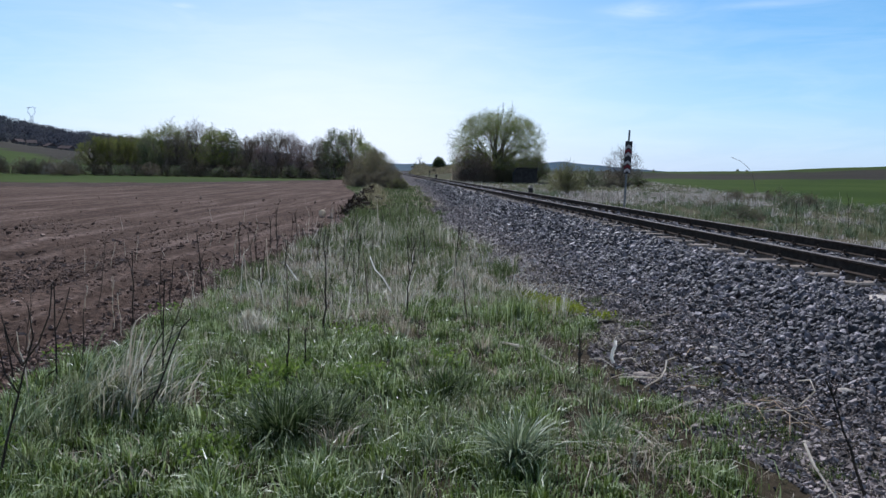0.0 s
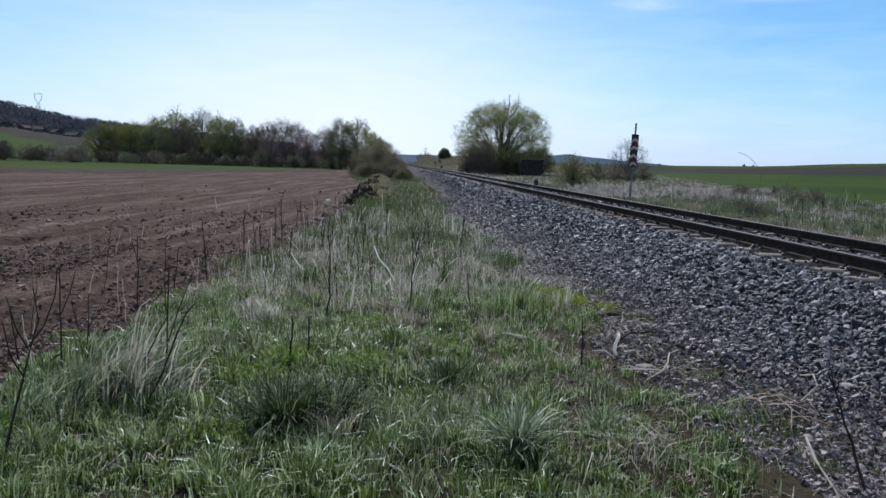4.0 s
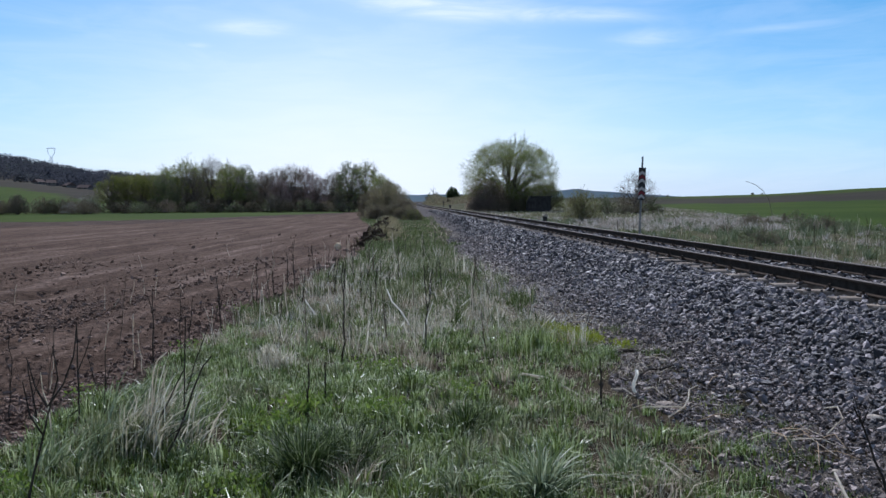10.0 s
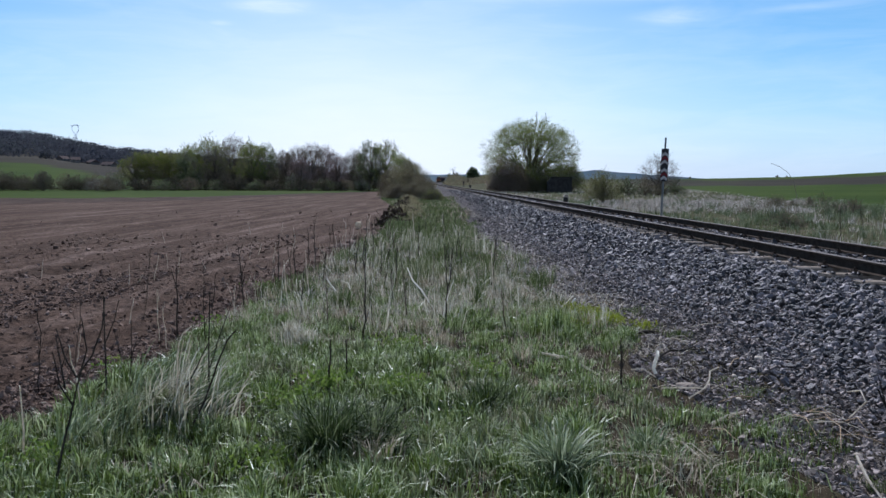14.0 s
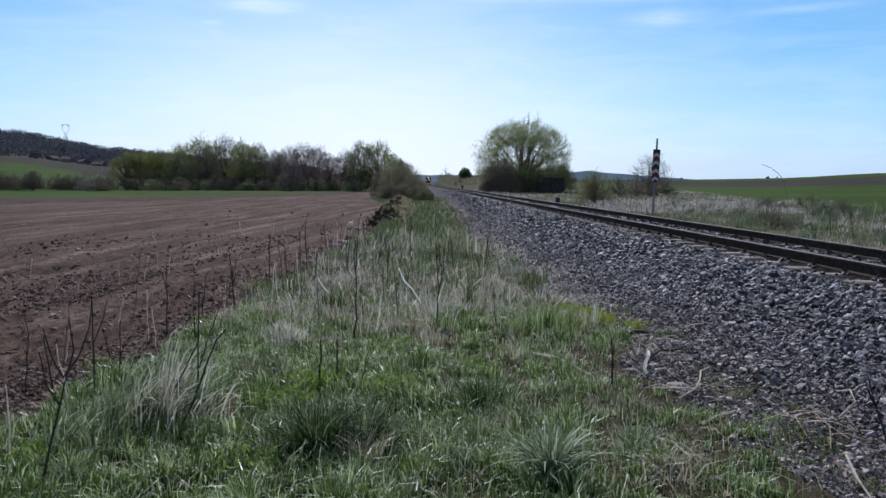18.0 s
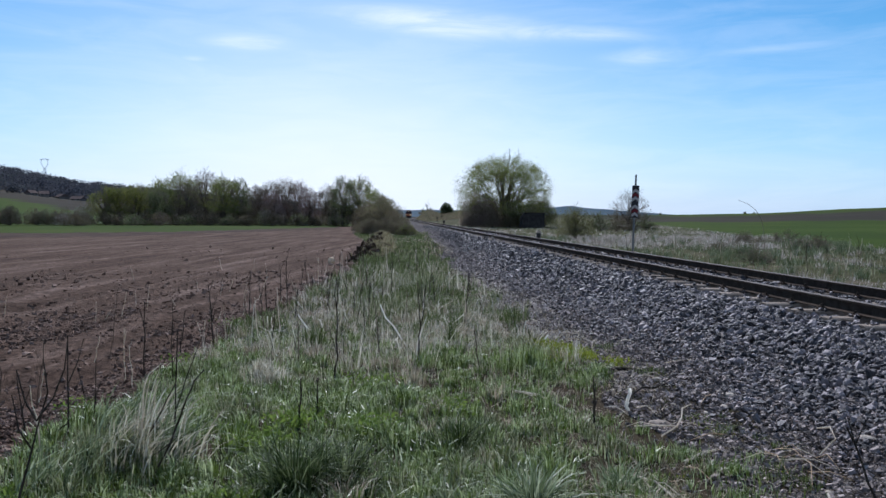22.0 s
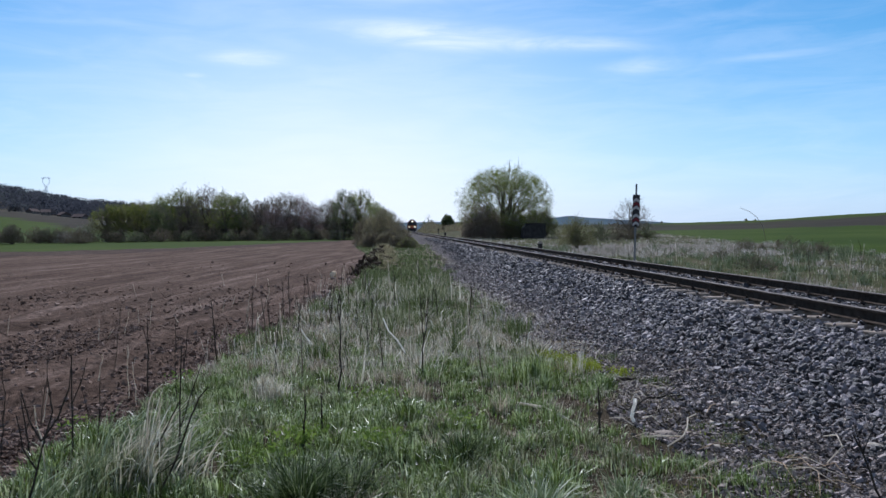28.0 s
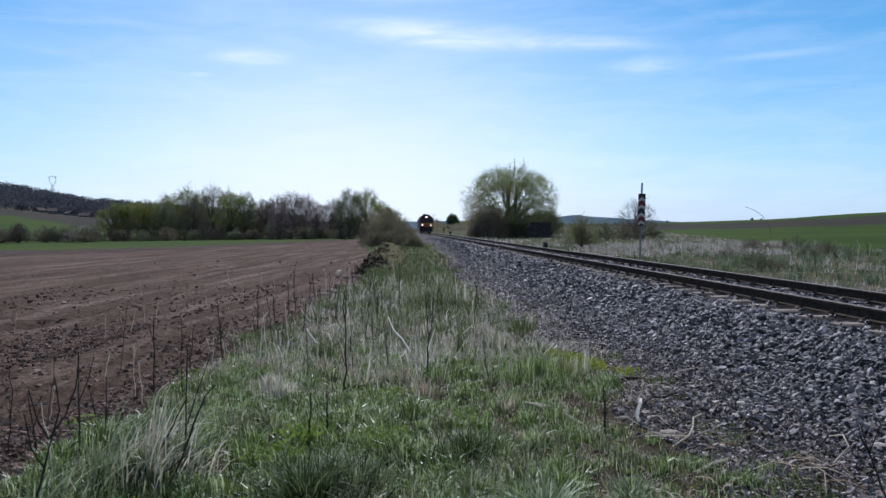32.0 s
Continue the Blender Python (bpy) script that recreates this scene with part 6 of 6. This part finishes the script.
tuft(-1.3, 7.75, 260, 0.27, 0.09, M_BLEACH, "clump of bleached straw in green grass", 701, 0.013, 0.4)
tuft(-1.05, 7.6, 420, 0.12, 0.20, M_BROWNGRASS, "flattened brown straw in green grass", 717, 0.008, 1.6)
def fountain(x, y, n, h, spread, mat, label, seed, width=0.009, reach=0.7, heading=None, sway=0.7):
    """A tuft of long blades, each an arc of four tapering strips that rises from the root and bends over."""
    rng = np.random.default_rng(seed)
    a, r = rng.uniform(0, 2 * np.pi, n), np.abs(rng.normal(0, spread, n))
    bx, by = r * np.cos(a), r * np.sin(a)
    out = a + rng.normal(0, 0.5, n) if heading is None else heading + rng.normal(0, sway, n)
    hh = h * np.clip(rng.lognormal(0, 0.28, n), 0.4, 1.5)
    k = reach * np.clip(rng.normal(0.7, 0.4, n), 0.05, 1.6)
    turn = rng.uniform(0, 2 * np.pi, n)
    side = np.stack([np.cos(turn), np.sin(turn), 0 * turn], 1) * (width / 2 * rng.uniform(0.6, 1.3, n))[:, None]
    z0 = surface(x + bx, y + by) - float(surface(x, y)) - 0.01
    rows = []
    for u, taper in ((0.0, 1.0), (0.3, 1.0), (0.6, 0.85), (0.84, 0.55)):
        mid = np.stack([bx + np.cos(out) * k * hh * u ** 2, by + np.sin(out) * k * hh * u ** 2, z0 + hh * (u - 0.42 * np.minimum(k, 1.2) * u ** 3)], 1)
        rows += [mid - side * taper, mid + side * taper]
    rows.append(np.stack([bx + np.cos(out) * k * hh, by + np.sin(out) * k * hh, z0 + hh * (1 - 0.42 * np.minimum(k, 1.2))], 1))
    b = (np.arange(n) * 9)[:, None]
    faces = np.concatenate([b + q for j in (0, 2, 4) for q in ([j, j + 1, j + 3], [j, j + 3, j + 2])] + [b + [6, 7, 8]], 1).reshape(-1, 3)
    ob = new("grass_tuft", fast_mesh("grass_tuft", np.stack(rows, 1).reshape(-1, 3), faces, mat))
    ob.matrix_basis = pose(x, y, float(surface(x, y)))
    return tagged(ob, label, "grass tuft", "grass tufts", "stuff")


fountain(0.82, 3.98, 360, 0.28, 0.065, M_TUFT, "dense round tuft of arching blue-green grass", 702, 0.011, 0.9)
fountain(1.45, 4.4, 150, 0.20, 0.10, M_TUFT, "thin tuft of arching blue-green grass", 721, 0.007, 0.7)
fountain(0.35, 4.15, 120, 0.17, 0.10, M_TUFT, "thin tuft of arching blue-green grass", 722, 0.007, 0.7)
fountain(-0.55, 4.5, 620, 0.30, 0.13, M_CLUMP, "low dark green weed clump in the verge", 703, 0.009, 0.9)
fountain(-0.25, 4.62, 320, 0.26, 0.12, M_CLUMP, "low dark green weed clump in the verge", 718, 0.009, 0.9)
fountain(0.55, 5.35, 420, 0.18, 0.15, M_CLUMP, "low dark green weed clump in the verge", 704, 0.008, 0.8)
for k, (bx, by, bn, bh) in enumerate(((-1.62, 4.95, 55, 0.34), (-1.5, 5.2, 80, 0.36), (-1.7, 5.5, 55, 0.42), (-1.95, 4.9, 80, 0.30), (-1.4, 5.05, 45, 0.34), (-2.0, 5.6, 70, 0.36), (-1.8, 5.25, 55, 0.40), (-2.1, 4.6, 60, 0.28))):
    fountain(bx, by, bn, bh, 0.12, (M_BLEACH, M_TUFT)[k % 2], "tall pale tuft of dead grass at the field edge" if k % 2 == 0 else "tall grey-green tuft at the field edge", 705 + int(by * 10), 0.011, 0.8, 0.1)
tuft(-1.75, 5.05, 520, 0.26, 0.24, M_GRASSBLUE, "coarse green tuft among dead stems", 713, 0.010, 0.4)
tuft(2.29, 4.66, 260, 0.10, 0.13, M_GRASS, "short green grass on the gravel's foot", 723, 0.007, 0.7)
tuft(1.93, 3.82, 420, 0.14, 0.13, M_GRASS, "short green grass on the gravel's foot", 724, 0.008, 0.6)
tuft(2.15, 4.25, 200, 0.10, 0.14, M_GRASS, "short green grass on the gravel's foot", 727, 0.007, 0.7)
tuft(2.12, 5.05, 240, 0.10, 0.12, M_GRASS, "short green grass on the gravel's foot", 725, 0.007, 0.7)
tuft(2.62, 4.95, 70, 0.08, 0.07, M_GRASS, "short green grass on the gravel's foot", 726, 0.007, 0.7)
tuft(1.6, 8.1, 500, 0.3, 0.22, M_GRASS, "upright dark green tuft beside the moss", 707, 0.008, 0.3)
tuft(0.2, 13.2, 900, 0.28, 0.5, M_GRASSBLUE, "tall green tuft farther along the verge", 708, 0.014, 0.3)
tuft(1.0, 18.0, 900, 0.32, 0.6, M_GRASSBLUE, "tall green tuft farther along the verge", 709, 0.018, 0.3)
tuft(1.3, 10.2, 130, 0.30, 0.40, M_BLEACH, "leaning dead stems near the gravel", 710, 0.006, 1.1)
tuft(0.5, 9.2, 110, 0.30, 0.40, M_BLEACH, "leaning dead stems near the gravel", 711, 0.006, 1.1)


tuft(1.5, 4.0, 130, 0.16, 0.22, M_STRAW, "flattened straw on bare earth", 714, 0.007, 2.0)
tuft(-1.35, 4.05, 200, 0.12, 0.15, M_STRAW, "flattened straw on bare earth", 715, 0.009, 1.5)
tuft(-1.15, 7.5, 260, 0.26, 0.12, M_BLEACH, "clump of bleached straw in green grass", 716, 0.008, 0.6)


def leafy_weed(x, y, n, spread, seed):
    """A low patch of small bright leaves."""
    rng = np.random.default_rng(seed)
    spots = np.stack([rng.normal(0, spread, n), rng.normal(0, spread, n), rng.uniform(0.03, 0.13, n)], 1)
    ob = new("leafy_weed", leaf_mesh("leafy_weed", spots, 0.02, rng, M_MOSS if x > 1.7 else M_LEAFY))
    ob.matrix_basis = pose(x, y, float(surface(x, y)))
    return tagged(ob, "low bright yellow-green leafy weed in the grass", "weed", "leafy weeds", "stuff")


for i, (x, y, n, sp) in enumerate(((-0.95, 5.45, 420, 0.13), (-0.7, 5.85, 420, 0.12), (-0.1, 5.75, 300, 0.10), (-2.2, 4.3, 200, 0.10), (0.55, 6.3, 220, 0.12), (-0.1, 7.4, 220, 0.14), (-0.9, 4.2, 200, 0.10), (1.75, 8.4, 260, 0.16), (-2.4, 8.8, 90, 0.12), (-2.4, 12.0, 110, 0.16), (-2.8, 6.9, 70, 0.10), (2.2, 9.1, 420, 0.14), (2.3, 8.55, 300, 0.10), (2.0, 9.3, 260, 0.12), (2.6, 8.2, 160, 0.08))):
    leafy_weed(x, y, n, sp, 730 + i)


def leaf_litter():
    """Brown scraps of dead leaf and bark on the earth between the grass and the gravel."""
    rng = np.random.default_rng(47)
    n = 6500
    y = 3.5 + 6.5 * rng.uniform(0, 1, n) ** 1.3
    x = gravel_edge(y) + rng.normal(0.28, 0.26, n) + 0.6 * foot(y)
    keep = vnoise(x * 2.6, y * 2.2, 48) > 0.42
    x, y = x[keep], y[keep]
    spots = np.stack([x, y, surface(x, y) + rng.uniform(0.004, 0.022, len(x))], 1)
    tagged(new("leaf_litter", leaf_mesh("leaf_litter", spots, 0.011, rng, M_SCRAP)), "brown scraps of dead leaf on bare earth", "litter", kind="stuff")


leaf_litter()
build_near_stones()


# ---- train ----
def wheelset(parent, y):
    for s in (-1, 1):
        w = bmesh.new()
        rod(w, (s * 0.70, y, 0.5), (s * 0.83, y, 0.5), 0.5, 0.5, 20)
        part("wheel", w, M_TAR, parent)


def build_loco():
    ob = thing("locomotive", 0, 0, 0, "dark diesel locomotive with a dull red front and three lit lamps", "locomotive")
    nose = [(-1.4, 1.1), (1.4, 1.1), (1.4, 2.55), (1.24, 3.05), (0.86, 3.5), (0.4, 3.74), (-0.4, 3.74), (-0.86, 3.5), (-1.24, 3.05), (-1.4, 2.55)]
    bm = bmesh.new()
    prism(bm, nose, "y", 0.35, 17.5)
    part("body", bm, M_LOCO, ob, "dark painted car body")
    bm = bmesh.new()
    prism(bm, [(-1.35, 1.15), (1.35, 1.15), (1.35, 1.95), (-1.35, 1.95)], "y", 0.22, 0.36)
    part("front_panel", bm, M_ORANGE, ob, "dull red front panel")
    bm = bmesh.new()
    prism(bm, [(-1.3, 1.78), (1.3, 1.78), (1.3, 1.92), (-1.3, 1.92)], "y", 0.19, 0.222)
    part("stripe", bm, M_YELLOW, ob, "yellow warning stripe")
    for s in (-1, 1):
        bm = bmesh.new()
        prism(bm, [(s * 0.12, 2.15), (s * 1.25, 2.15), (s * 1.18, 2.85), (s * 0.12, 2.95)], "y", 0.30, 0.352)
        part("windscreen", bm, M_GLASS, ob, "dark cab windscreen")
        bm = bmesh.new()
        rod(bm, (s * 0.88, 0.12, 1.52), (s * 0.88, 0.24, 1.52), 0.20, 0.20, 16)
        lamp = part("headlamp_housing", bm, M_LOCO, ob)
        bm = bmesh.new()
        rod(bm, (s * 0.88, 0.09, 1.52), (s * 0.88, 0.13, 1.52), 0.12, 0.12, 16)
        part("headlamp", bm, M_LAMP, lamp, "lit warm white headlamp")
        bm = bmesh.new()
        rod(bm, (s * 0.875, -0.35, 1.03), (s * 0.875, 0.35, 1.03), 0.08, 0.08, 10)
        rod(bm, (s * 0.875, -0.42, 1.03), (s * 0.875, -0.35, 1.03), 0.22, 0.22, 14)
        part("buffer", bm, M_TAR, ob)
        bm = bmesh.new()
        rod(bm, (s * 1.3, 0.2, 1.3), (s * 1.3, 0.2, 2.0), 0.025, 0.025, 6)
        part("handrail", bm, M_YELLOW, ob)
    bm = bmesh.new()
    rod(bm, (0, 0.16, 3.2), (0, 0.34, 3.2), 0.24, 0.24, 16)
    lamp = part("headlamp_housing", bm, M_LOCO, ob)
    bm = bmesh.new()
    rod(bm, (0, 0.12, 3.2), (0, 0.17, 3.2), 0.14, 0.14, 16)
    part("headlamp", bm, M_LAMP, lamp, "lit warm white headlamp")
    bm = bmesh.new()
    box(bm, -1.4, 1.4, 0.1, 17.4, 0.85, 1.12, 0.03)
    part("underframe", bm, M_TAR, ob)
    bm = bmesh.new()
    prism(bm, [(-1.2, 0.18), (1.2, 0.18), (1.35, 0.85), (-1.35, 0.85)], "y", -0.05, 0.05)
    part("plough", bm, M_TAR, ob)
    bm = bmesh.new()
    box(bm, -0.45, 0.45, 6, 9, 3.78, 3.95, 0.04)
    box(bm, -0.4, 0.4, 11, 14, 3.78, 3.92, 0.04)
    part("roof_vent", bm, M_TAR, ob)
    for c in (3.6, 13.9):
        bm = bmesh.new()
        box(bm, -1.15, 1.15, c - 2.1, c + 2.1, 0.45, 0.8, 0.04)
        bogie = part("bogie", bm, M_TAR, ob)
        for k in (-1.6, 0, 1.6):
            wheelset(bogie, c + k)
    bm = bmesh.new()
    box(bm, -1.1, 1.1, 6.6, 10.8, 0.3, 0.86, 0.05)
    part("fuel_tank", bm, M_TAR, ob)
    return ob


def build_fly():
    """A dark flying insect that rises from the ballast and passes close to the camera."""
    ob = thing("flying_insect", 0, 0, 0, "small dark insect flying up from the ballast", "insect")
    for name, y, r, long in (("abdomen", -0.0045, 0.0028, 1.7), ("thorax", 0.001, 0.0026, 1.2), ("head", 0.005, 0.0018, 1.0)):
        bm = bmesh.new()
        bmesh.ops.create_uvsphere(bm, u_segments=10, v_segments=7, radius=r, matrix=Matrix.Translation((0, y, 0)) @ Matrix.Diagonal((1, long, 0.9, 1)))
        part(name, bm, M_TAR, ob)
    for side in (-1, 1):
        bm = bmesh.new()
        prism(bm, [(side * 0.001, 0.002), (side * 0.007, 0.0035), (side * 0.0105, 0.0005), (side * 0.006, -0.002)], "z", 0.002, 0.0022)
        part("wing", bm, M_GLASS, ob, "thin dark wing")
    return ob


FLY = build_fly()
LOCO = build_loco()


def on_track(y, length):
    """Pose of a vehicle whose front is at y along the track and which trails away from the camera."""
    a, b = float(track_x(y)), float(track_x(y + length))
    return pose(a, y, RAIL_TOP, 0, 0, -math.degrees(math.atan2(b - a, length)))


def motions():
    times = [0.0, 2.0, 4.0, 6.0, 8.0, 10.0, 12.0, 14.0, 16.0, 18.0, 20.0, 22.0, 24.0, 26.0, 28.0, 30.0, 32.0]
    def front(t):
        return 154 + 19.0 * (32 - t)
    walk(LOCO, [(t, on_track(front(t), 17)) for t in times])
    rest = (2.62, 5.0, float(surface(2.62, 5.0)) + 0.004)
    walk(FLY, [(0.0, pose(*rest)), (28.5, pose(*rest)), (28.7, pose(1.60, 3.3, 1.547, 20)), (28.8, pose(1.384, 3.122, 1.787, 40)), (28.9, pose(0.979, 2.954, 2.061, 50)), (29.0, pose(0.843, 2.769, 2.355, 50)), (29.2, pose(0.7, 2.3, 3.6, 50)), (30.0, pose(-1.5, -1.0, 8.0, 30)), (32.0, pose(-6.0, -12.0, 14.0, 30))])


motions()
